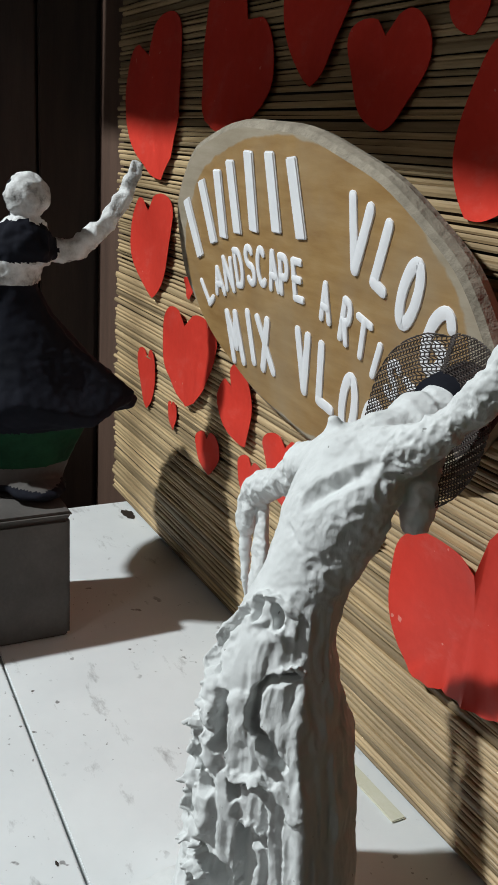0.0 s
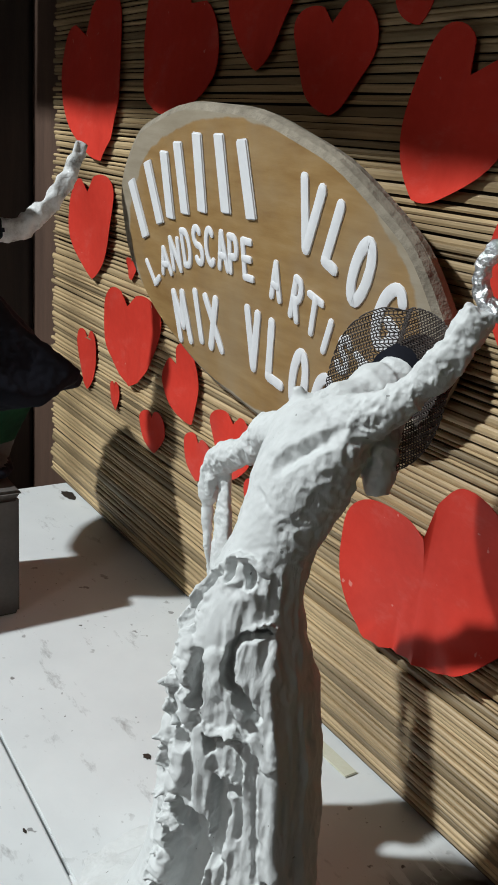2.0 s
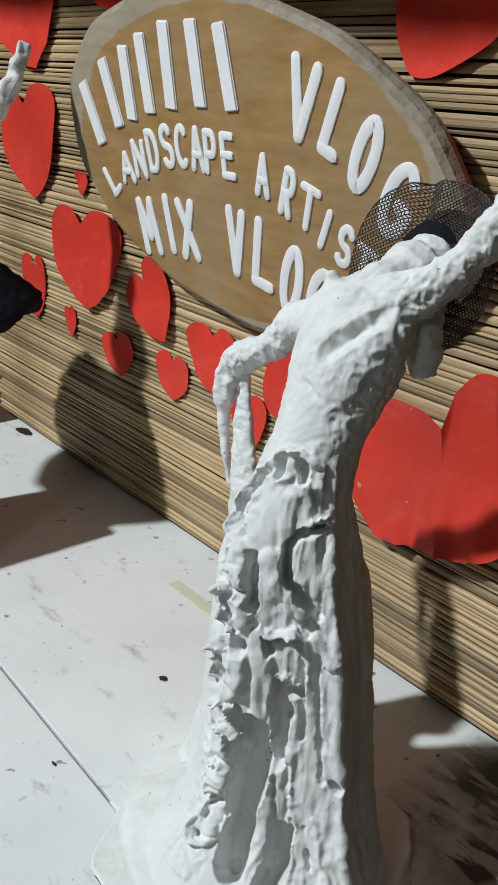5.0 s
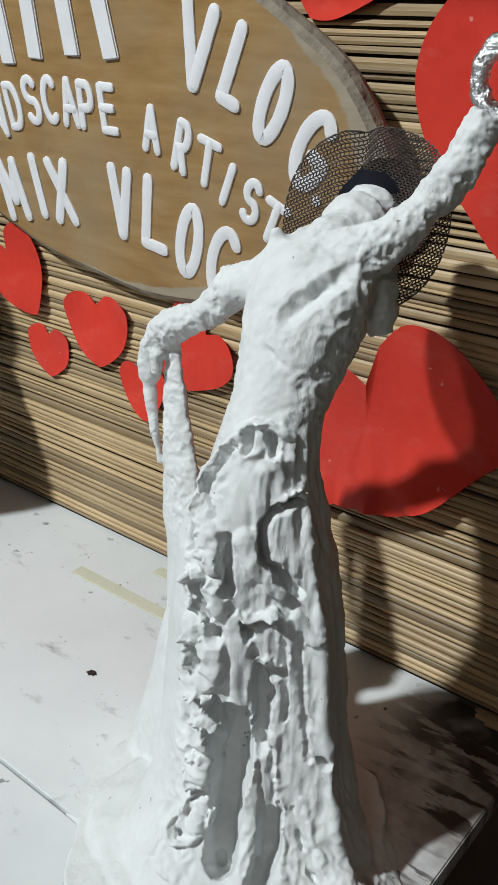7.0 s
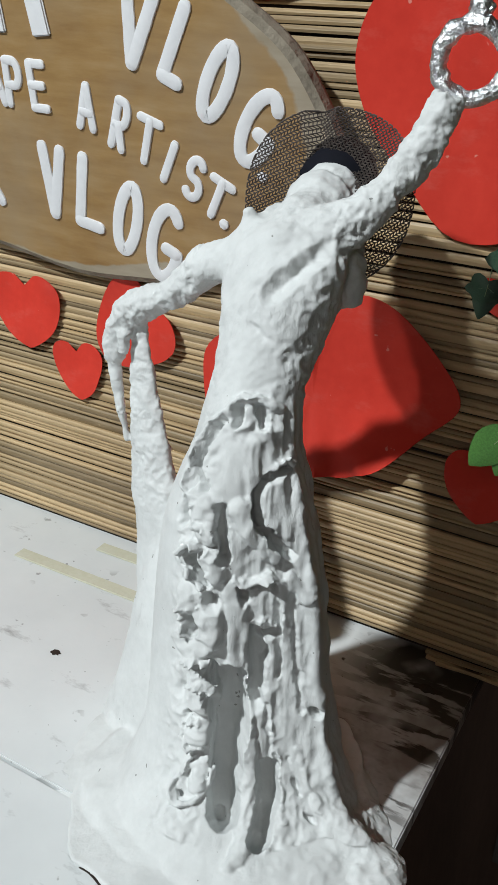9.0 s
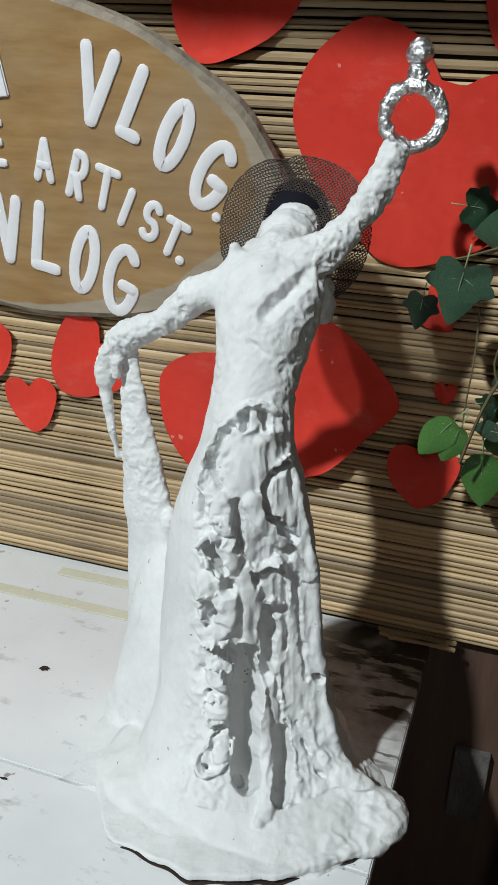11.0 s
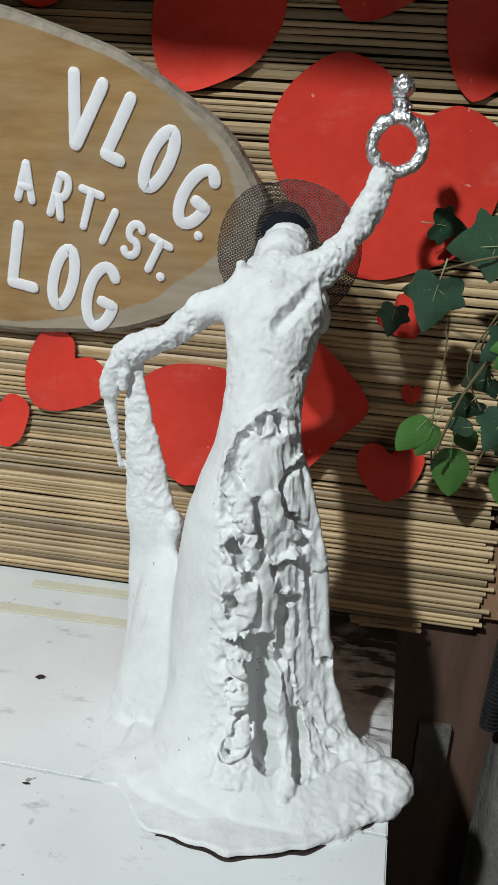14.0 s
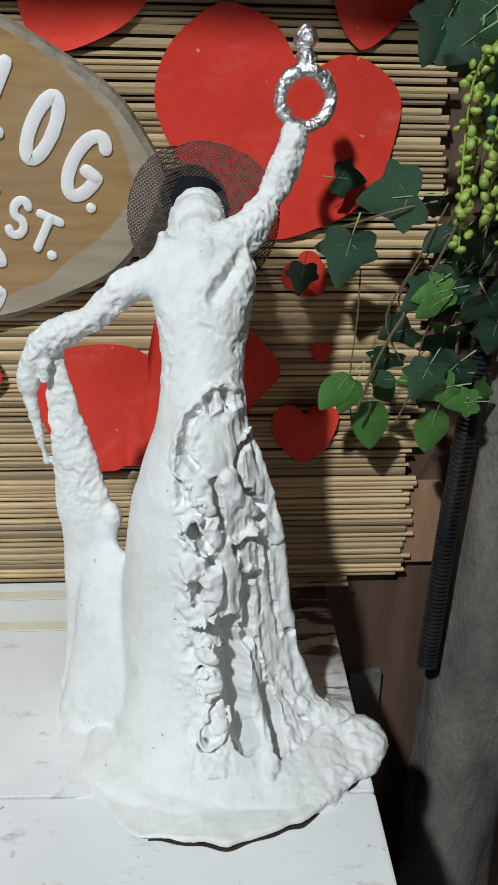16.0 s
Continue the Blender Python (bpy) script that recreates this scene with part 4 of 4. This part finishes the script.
    def melt(p):
        low = max(0.0, min(1.0, (0.045 - p.z) / 0.02)) if p.x < 0.13 else 0.0
        side = max(0.0, min(1.0, (-0.035 - p.x) / 0.02)) * max(0.0, min(1.0, (0.215 - p.z) / 0.02))
        breast = 0.25 * max(0.0, min(1.0, (p.z - 0.425) / 0.02)) if abs(p.x) < 0.048 and p.y < -0.165 and p.z < 0.482 else 0.0
        return max(breast, 0.6 * max(low, side) * max(0.0, min(1.0, (p.z - 0.014) / 0.012)))

    flaps = [lip(rng, tall / 1000 * (1.4 if points[0][0] < -8 else 1), droop / 1000, [(d, z / 1000) for d, z in points]) for tall, droop, *points in LIPS]
    ob = sculpt("statuette", bm, 0.00155, PLASTER, rough, melt=melt, extra=flaps, relief=stroke_relief)
    return tagged(ob, "white plaster statuette in a ruffled skirt, one arm raised", "statuette")


statuette()


# ---- foil ring and beads in the raised arm ----
def crumple(bm, amount, scale=140, seed=0.0):
    off = Vector((seed, seed * 1.7, 3))
    bm.normal_update()
    for v in list(bm.verts):
        v.co += v.normal * amount * (noise.noise(v.co * scale + off) + 0.5 * noise.noise(v.co * scale * 2.3 + off))
    return bm


def torus(c, big, small, turn, n=48, m=14):
    bm = bmesh.new()
    rows = []
    for i in range(n):
        a = i * math.tau / n
        rows.append([bm.verts.new(Vector(c) + turn @ Vector(((big + small * math.cos(b)) * math.cos(a), small * math.sin(b), (big + small * math.cos(b)) * math.sin(a))))
                     for b in (k * math.tau / m for k in range(m))])
    for i in range(n):
        for k in range(m):
            bm.faces.new((rows[i][k], rows[(i + 1) % n][k], rows[(i + 1) % n][(k + 1) % m], rows[i][(k + 1) % m]))
    bmesh.ops.recalc_face_normals(bm, faces=bm.faces)
    return bm


FACE = Matrix.Rotation(radians(12), 3, "Z")
foil = tagged(new("foil_ornament"), "crumpled silver foil ring topped by two foil beads", "ornament")
part("ring", crumple(torus((0.097, -0.128, 0.588), 0.0235, 0.0062, FACE), 0.0022), FOIL, foil)
def bead(c, r):
    bm = bmesh.new()
    bmesh.ops.create_icosphere(bm, subdivisions=4, radius=r, matrix=Matrix.Translation(c))
    return part("bead", crumple(bm, 0.0028, 150, r * 900), FOIL, foil)


bead((0.0965, -0.124, 0.6205), 0.0088)
bead((0.0965, -0.121, 0.6375), 0.0105)
part("collar", crumple(tube(bmesh.new(), [(0.0965, -0.126, 0.609), (0.0965, -0.125, 0.614)], [0.011, 0.009], 14), 0.0012), FOIL, foil)


# ---- net brim behind the head ----
def net_hat():
    hat = tagged(new("net_hat"), "round brim of coarse dark net standing behind the statuette's head", "hat")
    turn = look((0, 0, 0), (-0.04, 0.91, -0.40)).to_3x3()
    bm, step, R = bmesh.new(), 0.0027, 0.0685
    grid = {}
    k = int(R / step) + 1
    for i in range(-k - 6, k + 7):
        for j in range(-k - 6, k + 7):
            u, v = i * step + (j % 2) * step * 0.5, j * step * 0.9
            x, y = u * 0.83 - v * 0.56, u * 0.56 + v * 0.83
            r = math.hypot(x, y)
            if r > R + step * 0.8:
                continue
            if r > R:
                x, y, r = x * R / r, y * R / r, R
            z = -0.012 + 0.25 * max(0, r - 0.028) + 0.006 * math.sin(3 * math.atan2(y, x) + 0.6) * (r / R) ** 2 - 0.010 * max(0, 1 - abs(x + 0.02) / 0.012) * (y > 0.01)
            grid[i, j] = bm.verts.new(Vector((0.006, -0.152, 0.490)) + turn @ Vector((x, y, z)))
    for (i, j), v in grid.items():
        q = [grid.get(p) for p in ((i + 1, j), (i + 1, j + 1), (i, j + 1))]
        if all(q):
            bm.faces.new((v, *q))
    bmesh.ops.dissolve_degenerate(bm, edges=bm.edges, dist=1e-4)
    bmesh.ops.wireframe(bm, faces=bm.faces[:], thickness=0.0015, use_replace=True, use_boundary=True, use_even_offset=False)
    part("brim", bm, NET, hat)
    crown = bmesh.new()
    tube(crown, [(0.001, -0.129, 0.489), (-0.002, -0.110, 0.494), (-0.008, -0.092, 0.502), (-0.011, -0.080, 0.507)], [0.0300, 0.0310, 0.0275, 0.014], 24)
    smooth(part("crown", crown, BLACK_CLOTH, hat, "dark cloth crown"))


net_hat()

# ---- cream strips along the foot of the screen ----
def strip(x0, x1, y, turn, label):
    bm = block(bmesh.new(), 0, x1 - x0, -0.009, 0.009, 0.0004, 0.0026, 0.0009)
    ob = tagged(part("plastic_strip", bm, TAPE), label, "strip", "strips on the table")
    ob.matrix_world = pose(x0, y, 0, 0, 0, turn)


strip(-0.395, -0.14, -0.093, 0.4, "long glossy cream plastic strip lying on the table")
strip(-0.32, -0.104, -0.030, 1.2, "shorter glossy cream plastic strip close to the screen")


# ---- box and the painted figurine on it ----
box = tagged(new("box"), "grey cardboard box with soft worn edges standing on the table", "box")
part("body", block(bmesh.new(), -0.765, -0.595, -0.62, -0.24, 0.0004, 0.18, 0.005), BOX_CLOTH, box)
part("top_flap", block(bmesh.new(), -0.767, -0.593, -0.622, -0.238, 0.1804, 0.19, 0.004), BOX_CLOTH, box)


def figurine():
    bm = bmesh.new()
    cx, cy = -0.70, -0.29
    tube(bm, [(cx, cy, 0.47), (cx, cy + 0.004, 0.50), (cx, cy + 0.008, 0.54)], [0.030, 0.036, 0.038], 16, 0.75, (1, 0, 0))
    ball(bm, (cx, cy + 0.022, 0.594), (0.031, 0.031, 0.031))
    tube(bm, [(cx, cy + 0.02, 0.568), (cx, cy + 0.018, 0.550), (cx, cy + 0.014, 0.530), (cx, cy + 0.012, 0.510)], [0.020, 0.036, 0.042, 0.036], 14)
    tube(bm, spline([(cx, cy + 0.04, 0.525), (cx, cy + 0.075, 0.522), (cx, cy + 0.105, 0.540), (cx, cy + 0.135, 0.570), (cx, cy + 0.158, 0.606), (cx, cy + 0.172, 0.642)], 4),
         [0.017 - 0.008 * i / 20 for i in range(21)], 12)
    tube(bm, spline([(cx, cy - 0.03, 0.525), (cx, cy - 0.07, 0.50), (cx, cy - 0.09, 0.45)], 4), 0.014, 10)
    rings = []
    for z, r, dy in ((0.475, 0.034, 0), (0.44, 0.05, 0.004), (0.40, 0.075, 0.014), (0.36, 0.10, 0.03), (0.325, 0.13, 0.045), (0.31, 0.125, 0.045), (0.29, 0.085, 0.02), (0.24, 0.07, 0.01), (0.20, 0.06, 0.005)):
        rings.append([bm.verts.new((cx + (0.7 if math.cos(k * math.tau / 32) > 0 else 0.7 + max(0, r - 0.05) * 13) * r * math.cos(k * math.tau / 32), cy + dy + r * math.sin(k * math.tau / 32) * (1 + 0.05 * math.sin(4 * k)), z - (0.012 * math.sin(k) if r > 0.09 else 0))) for k in range(32)])
    for p, q in zip(rings, rings[1:]):
        for k in range(32):
            bm.faces.new((p[k], q[k], q[(k + 1) % 32], p[(k + 1) % 32]))
    bm.faces.new(rings[0])
    bm.faces.new(rings[-1][::-1])
    ball(bm, (cx + 0.03, cy + 0.02, 0.205), (0.06, 0.045, 0.014))
    ob = sculpt("figurine", bm, 0.0035, DUSTY, lambda p: lumps(p, (40, 0.0015), (110, 0.0012 if p.z < 0.48 else 0.0026)) + (0.0045 * (0.6 - 2 * abs(noise.noise(p * 52))) if p.y > cy + 0.03 and p.z > 0.485 and p.z < 0.57 + (p.y > cy + 0.07) else 0))
    me = ob.data
    for m in (BLACK_CLOTH, GREEN_CLOTH, BOX_CLOTH):
        me.materials.append(m)
    for f in me.polygons:
        c = f.center
        near = abs(c.y - cy - 0.014) < 0.045
        if c.z > 0.565 and c.y < cy + 0.008 and c.y > cy - 0.02 and c.x < cx or (near and 0.512 < c.z < 0.562 + 0.01 * noise.noise(c * 60)):
            f.material_index = 1
        elif 0.29 < c.z < 0.482:
            f.material_index = 1
        elif 0.235 < c.z <= 0.29:
            f.material_index = 2
        elif c.z <= 0.235:
            f.material_index = 3 if c.z > 0.212 else 1
    return tagged(ob, "plaster figurine in a dark flared skirt, standing on the box", "figurine")


figurine()


# ---- weathered post and ribbed hose ----
def post():
    bm, n = bmesh.new(), 40
    rows = []
    for i in range(70):
        z = -0.75 + i * (1.75 / 69)
        edge = np.interp(z, (-0.75, -0.3, 0.0, 0.3, 1.0), (0.285, 0.284, 0.300, 0.312, 0.345))
        row = []
        for k in range(n):
            a = k * math.tau / n
            p = Vector((math.cos(a) * 3, math.sin(a) * 3, z * 5))
            r = 0.065 + 0.005 * noise.noise(p) + 0.005 * noise.noise(Vector((p.x * 3, p.y * 3, z * 6))) + 0.003 * noise.noise(p * 6)
            row.append(bm.verts.new((edge + 0.065 + r * math.cos(a), -0.058 + r * math.sin(a), z)))
        rows.append(row)
    for p, q in zip(rows, rows[1:]):
        for k in range(n):
            bm.faces.new((p[k], p[(k + 1) % n], q[(k + 1) % n], q[k]))
    bm.faces.new(rows[0][::-1])
    bm.faces.new(rows[-1])
    tagged(smooth(part("post", bm, GREY_WOOD)), "weathered grey wooden post with cracks standing beside the table", "post")


post()


def hose():
    bm = bmesh.new()
    line = spline([(0.278, -0.1, -0.06), (0.279, -0.1, -0.015), (0.281, -0.1, 0.05), (0.283, -0.1, 0.124), (0.290, -0.1, 0.25), (0.30, -0.1, 0.42)], 60)
    run = np.concatenate(([0], np.cumsum(np.linalg.norm(np.diff(line, axis=0), axis=1))))
    even = np.arange(0, run[-1], 0.0014)
    line = np.stack([np.interp(even, run, [p[k] for p in line]) for k in range(3)], 1)
    tube(bm, [tuple(p) for p in line], [0.0125 if i % 4 < 2 else 0.0098 for i in range(len(line))], 14)
    tagged(part("ribbed_hose", bm, BLACK), "black ribbed plastic hose running up beside the post", "hose")


hose()


# ---- offcut behind the screen's end, loose sticks at its foot ----
TAN = surface("plywood", ((0.3, (0.26, 0.15, 0.085)), (0.7, (0.36, 0.22, 0.13))), 6, (4, 4, 0.7), 0.7, fine=80)
tagged(part("plywood_offcut", block(bmesh.new(), 0.244, 0.305, 0.0045, 0.0145, 0.020, 0.135, 0.001), TAN), "small tan plywood offcut fixed behind the screen's end", "board")
tagged(part("board_offcut", block(bmesh.new(), 0.207, 0.25, 0.0045, 0.0155, -0.262, -0.157, 0.0006), GREY_WOOD), "small weathered board offcut nailed to the brown wall", "board")
loose = tagged(new("loose_sticks"), "few short broken bamboo sticks lying at the screen's foot", "sticks")
for k, (lx, ly, ll, la) in enumerate(((0.105, -0.008, 0.085, 3), (0.10, -0.014, 0.09, -2), (0.112, -0.019, 0.07, 5), (0.098, -0.012, 0.08, 1))):
    bm = block(bmesh.new(), 0, ll, -0.0024, 0.0024, 0, 0.0045, 0.0008)
    bm.transform(Matrix.Translation((lx, ly, 0.0006 + (0.005 if k == 3 else 0))) @ Matrix.Rotation(radians(la), 4, "Z"))
    part("stick", bm, BAMBOO, loose)


# ---- ivy ----
def leaf_mesh(lobed, mat, bend):
    """A leaf 1 long along +y from its stalk, folded along the midrib; lobed like ivy or plain oval."""
    bm = bmesh.new()
    shape = ((0, 0), (0.13, -0.09), (0.27, -0.12), (0.40, -0.05), (0.43, 0.06), (0.42, 0.17), (0.50, 0.25), (0.55, 0.36), (0.48, 0.43), (0.35, 0.46), (0.29, 0.55), (0.23, 0.70), (0.13, 0.86), (0.05, 0.96), (0, 1.0)) if lobed else (
        (0, 0), (0.14, 0.05), (0.26, 0.18), (0.33, 0.36), (0.33, 0.54), (0.26, 0.72), (0.15, 0.88), (0.06, 0.96), (0, 1.0))
    h = lambda x, y: 0.10 * abs(x) - bend * y * y + 0.022 * math.sin(8 * y + 6 * abs(x))
    rows = []
    for i, (x, y) in enumerate(shape):
        m = i / (len(shape) - 1)
        rows.append([bm.verts.new((s * x, m + (y - m) * abs(s), h(s * x, y))) for s in (-1, -0.5, 0.5, 1)] + [bm.verts.new((0, m, h(0, m)))])
    for p, q in zip(rows, rows[1:]):
        for a, b in ((0, 1), (1, 4), (4, 2), (2, 3)):
            try:
                bm.faces.new((p[a], p[b], q[b], q[a]))
            except ValueError:
                pass
    bmesh.ops.remove_doubles(bm, verts=bm.verts, dist=1e-5)
    bmesh.ops.dissolve_degenerate(bm, edges=bm.edges, dist=1e-5)
    for f in bm.faces:
        f.material_index = 0
    low = bmesh.ops.duplicate(bm, geom=bm.verts[:] + bm.edges[:] + bm.faces[:])["geom"]
    bmesh.ops.translate(bm, verts=[g for g in low if isinstance(g, bmesh.types.BMVert)], vec=(0, 0, -0.012))
    tube(bm, [(0, -0.45, -0.05), (0, 0, 0.012), (0, 0.5, h(0, 0.5) + 0.012), (0, 0.93, h(0, 0.93) + 0.008)], [0.018, 0.011, 0.008, 0.003], 5)
    for s in (-1, 1):
        for x, y in ((0.40, 0.02), (0.44, 0.36)) if lobed else ((0.22, 0.3), (0.24, 0.55)):
            tube(bm, [(0, y * 0.45, 0.012), (s * x * 0.9, y + 0.02, h(x, y) + 0.012)], [0.007, 0.003], 4)
    bm.faces.ensure_lookup_table()
    me = bpy.data.meshes.new("leaf")
    bm.to_mesh(me)
    bm.free()
    me.materials.append(mat)
    me.materials.append(VEIN)
    k = sum(1 for _ in me.polygons)
    tubes = (3 * 5 + 2) + 4 * (4 + 2)
    me.polygons.foreach_set("use_smooth", [True] * k)
    for f in me.polygons:
        f.material_index = int(f.index >= k - tubes)
    return me


LEAF = {(a, m.name): leaf_mesh(a, m, b) for a, m, b in ((True, IVY, 0.12), (False, FRESH, 0.2), (True, FRESH, 0.15), (False, IVY, 0.2))}
ivy = tagged(new("ivy_vine"), "trailing ivy with dark lobed leaves and fresh green tips", "ivy plant")


def leaf(place, size, hang, face, lobed=True, mat=IVY):
    """hang: degrees its tip is turned from straight down, in the plane of the screen; face: degrees it is tilted up from facing the room."""
    ob = new("leaf", LEAF[lobed, mat.name])
    ob.parent = ivy
    m = Matrix.Rotation(radians(hang), 4, "Y") @ Matrix.Rotation(radians(-90 + face), 4, "X")
    ob.matrix_world = Matrix.Translation(place) @ m @ Matrix.Scale(size, 4)


def stem(points, r=0.0016):
    part("stem", tube(bmesh.new(), [tuple(p) for p in spline(points, 5)], r, 6), STEM, ivy)


stem([(0.30, -0.24, 0.80), (0.26, -0.20, 0.64), (0.245, -0.17, 0.52), (0.225, -0.13, 0.43), (0.19, -0.11, 0.35), (0.17, -0.09, 0.27)])
stem([(0.30, -0.24, 0.80), (0.27, -0.16, 0.55), (0.262, -0.13, 0.42), (0.262, -0.12, 0.32), (0.262, -0.11, 0.26)])
stem([(0.225, -0.13, 0.50), (0.19, -0.12, 0.49), (0.15, -0.09, 0.47), (0.13, -0.06, 0.46)], 0.0012)
stem([(0.168, -0.07, 0.42), (0.169, -0.066, 0.37), (0.166, -0.062, 0.30), (0.172, -0.06, 0.24)], 0.0009)
for spec in (
    ((0.152, -0.10, 0.462), 0.052, 10, 20, True, IVY), ((0.205, -0.13, 0.505), 0.058, 75, 45, True, IVY), ((0.142, -0.04, 0.508), 0.034, -80, 30, True, IVY),
    ((0.112, -0.05, 0.42), 0.03, 8, 10, True, IVY), ((0.160, -0.095, 0.315), 0.044, 36, 14, False, FRESH), ((0.167, -0.095, 0.309), 0.038, 20, 20, False, FRESH),
    ((0.19, -0.07, 0.275), 0.055, -4, 20, False, FRESH), ((0.196, -0.08, 0.30), 0.035, -30, 40, False, FRESH), ((0.185, -0.09, 0.335), 0.035, -60, 60, False, FRESH),
    ((0.225, -0.12, 0.405), 0.045, -75, 65, False, FRESH), ((0.255, -0.13, 0.315), 0.045, -35, 30, False, FRESH), ((0.250, -0.12, 0.285), 0.05, 5, 25, False, FRESH),
    ((0.215, -0.11, 0.37), 0.04, 50, 50, True, IVY), ((0.245, -0.13, 0.37), 0.045, -20, 45, True, IVY), ((0.262, -0.14, 0.345), 0.045, 30, 30, True, IVY),
    ((0.20, -0.10, 0.34), 0.035, 20, 40, True, IVY), ((0.25, -0.14, 0.43), 0.05, 25, 30, True, IVY), ((0.268, -0.15, 0.47), 0.05, -15, 40, True, IVY),
    ((0.215, -0.16, 0.665), 0.05, 20, 30, True, IVY), ((0.235, -0.18, 0.64), 0.05, -20, 40, True, IVY), ((0.245, -0.20, 0.67), 0.055, 45, 25, True, IVY),
    ((0.225, -0.17, 0.69), 0.05, -50, 50, True, IVY), ((0.26, -0.2, 0.62), 0.05, 10, 20, True, IVY), ((0.25, -0.16, 0.70), 0.05, 80, 50, True, IVY),
    ((0.235, -0.14, 0.445), 0.04, -70, 55, False, FRESH), ((0.272, -0.16, 0.42), 0.05, -40, 35, True, IVY), ((0.205, -0.11, 0.315), 0.03, 70, 50, False, IVY),
):
    leaf(spec[0], spec[1] * 1.15, *spec[2:])
rng = random.Random(21)
for k in range(30):
    u = rng.random()
    place = (0.226 + 0.066 * rng.random(), -0.10 - 0.05 * rng.random(), 0.29 + 0.24 * u)
    fresh = rng.random() < 0.45
    leaf(place, rng.uniform(0.026, 0.046), rng.uniform(-80, 80), rng.uniform(10, 65), rng.random() < 0.6, FRESH if fresh else IVY)
for k in range(14):
    leaf((0.225 + 0.09 * rng.random(), -0.14 - 0.10 * rng.random(), 0.635 + 0.11 * rng.random()), rng.uniform(0.03, 0.05), rng.uniform(-90, 90), rng.uniform(10, 60), True, IVY)
for k in range(7):
    x, z0 = 0.205 + 0.075 * rng.random(), 0.36 + 0.16 * rng.random()
    stem([(x + 0.02, -0.15, z0 + 0.06), (x, -0.13, z0), (x - rng.uniform(0, 0.03), -0.11, z0 - 0.06), (x - rng.uniform(-0.01, 0.04), -0.10, z0 - 0.11)], 0.0010)

# ---- string of bead-like leaves ----
pearls = tagged(new("trailing_succulent"), "trailing plant with strings of small yellow-green bead-like leaves", "plant")
rng = random.Random(5)
bead_mesh = bpy.data.meshes.new("bead_leaf")
tmp = bmesh.new()
bmesh.ops.create_icosphere(tmp, subdivisions=2, radius=1)
tmp.to_mesh(bead_mesh)
tmp.free()
bead_mesh.materials.append(PEARL)
bead_mesh.polygons.foreach_set("use_smooth", [True] * len(bead_mesh.polygons))
for k in range(6):
    x, y = 0.222 + 0.011 * k, -0.21 + 0.014 * (k % 3)
    line = spline([(x + 0.03, y - 0.03, 0.66), (x + 0.004, y, 0.62), (x + rng.uniform(-0.008, 0.008), y + 0.01, 0.56), (x + rng.uniform(-0.01, 0.012), y + 0.012, 0.50 - 0.02 * (k % 3))], 6)
    part("strand", tube(bmesh.new(), [tuple(p) for p in line], 0.0011, 5), PEARL, pearls)
    for p in line[3:]:
        for _ in range(2):
            ob = new("bead_leaf", bead_mesh)
            ob.parent = pearls
            r = rng.uniform(0.003, 0.0052)
            ob.matrix_world = Matrix.LocRotScale(Vector(p) + Vector((rng.uniform(-0.007, 0.007), rng.uniform(-0.005, 0.005), rng.uniform(-0.006, 0.006))), Euler((rng.uniform(0, 3), 0, rng.uniform(0, 3))), (r, r * 0.8, r * 1.25))

# ---- sticks of the screen ----
MESHES = [stick_mesh(k) for k in range(6)]
rng = random.Random(2)
z = 0.004
while z < 0.985:
    h = rng.choice((0.004, 0.005, 0.0056, 0.0064, 0.0078, 0.0102))
    if abs(z - 0.352) < 0.004:
        z += 0.006
    ob = new("stick", rng.choice(MESHES))
    ob.parent = screen
    ob.location = (rng.uniform(-0.010, 0.010), rng.uniform(-0.0018, 0.0016), z + h / 2)
    ob.scale = (1, 1, h / 0.005)
    ob.rotation_euler = (0, radians(rng.uniform(-0.05, 0.05)), 0)
    z += h + rng.choice((0.0, 0.0003, 0.0003, 0.0008, 0.0014, 0.0022))
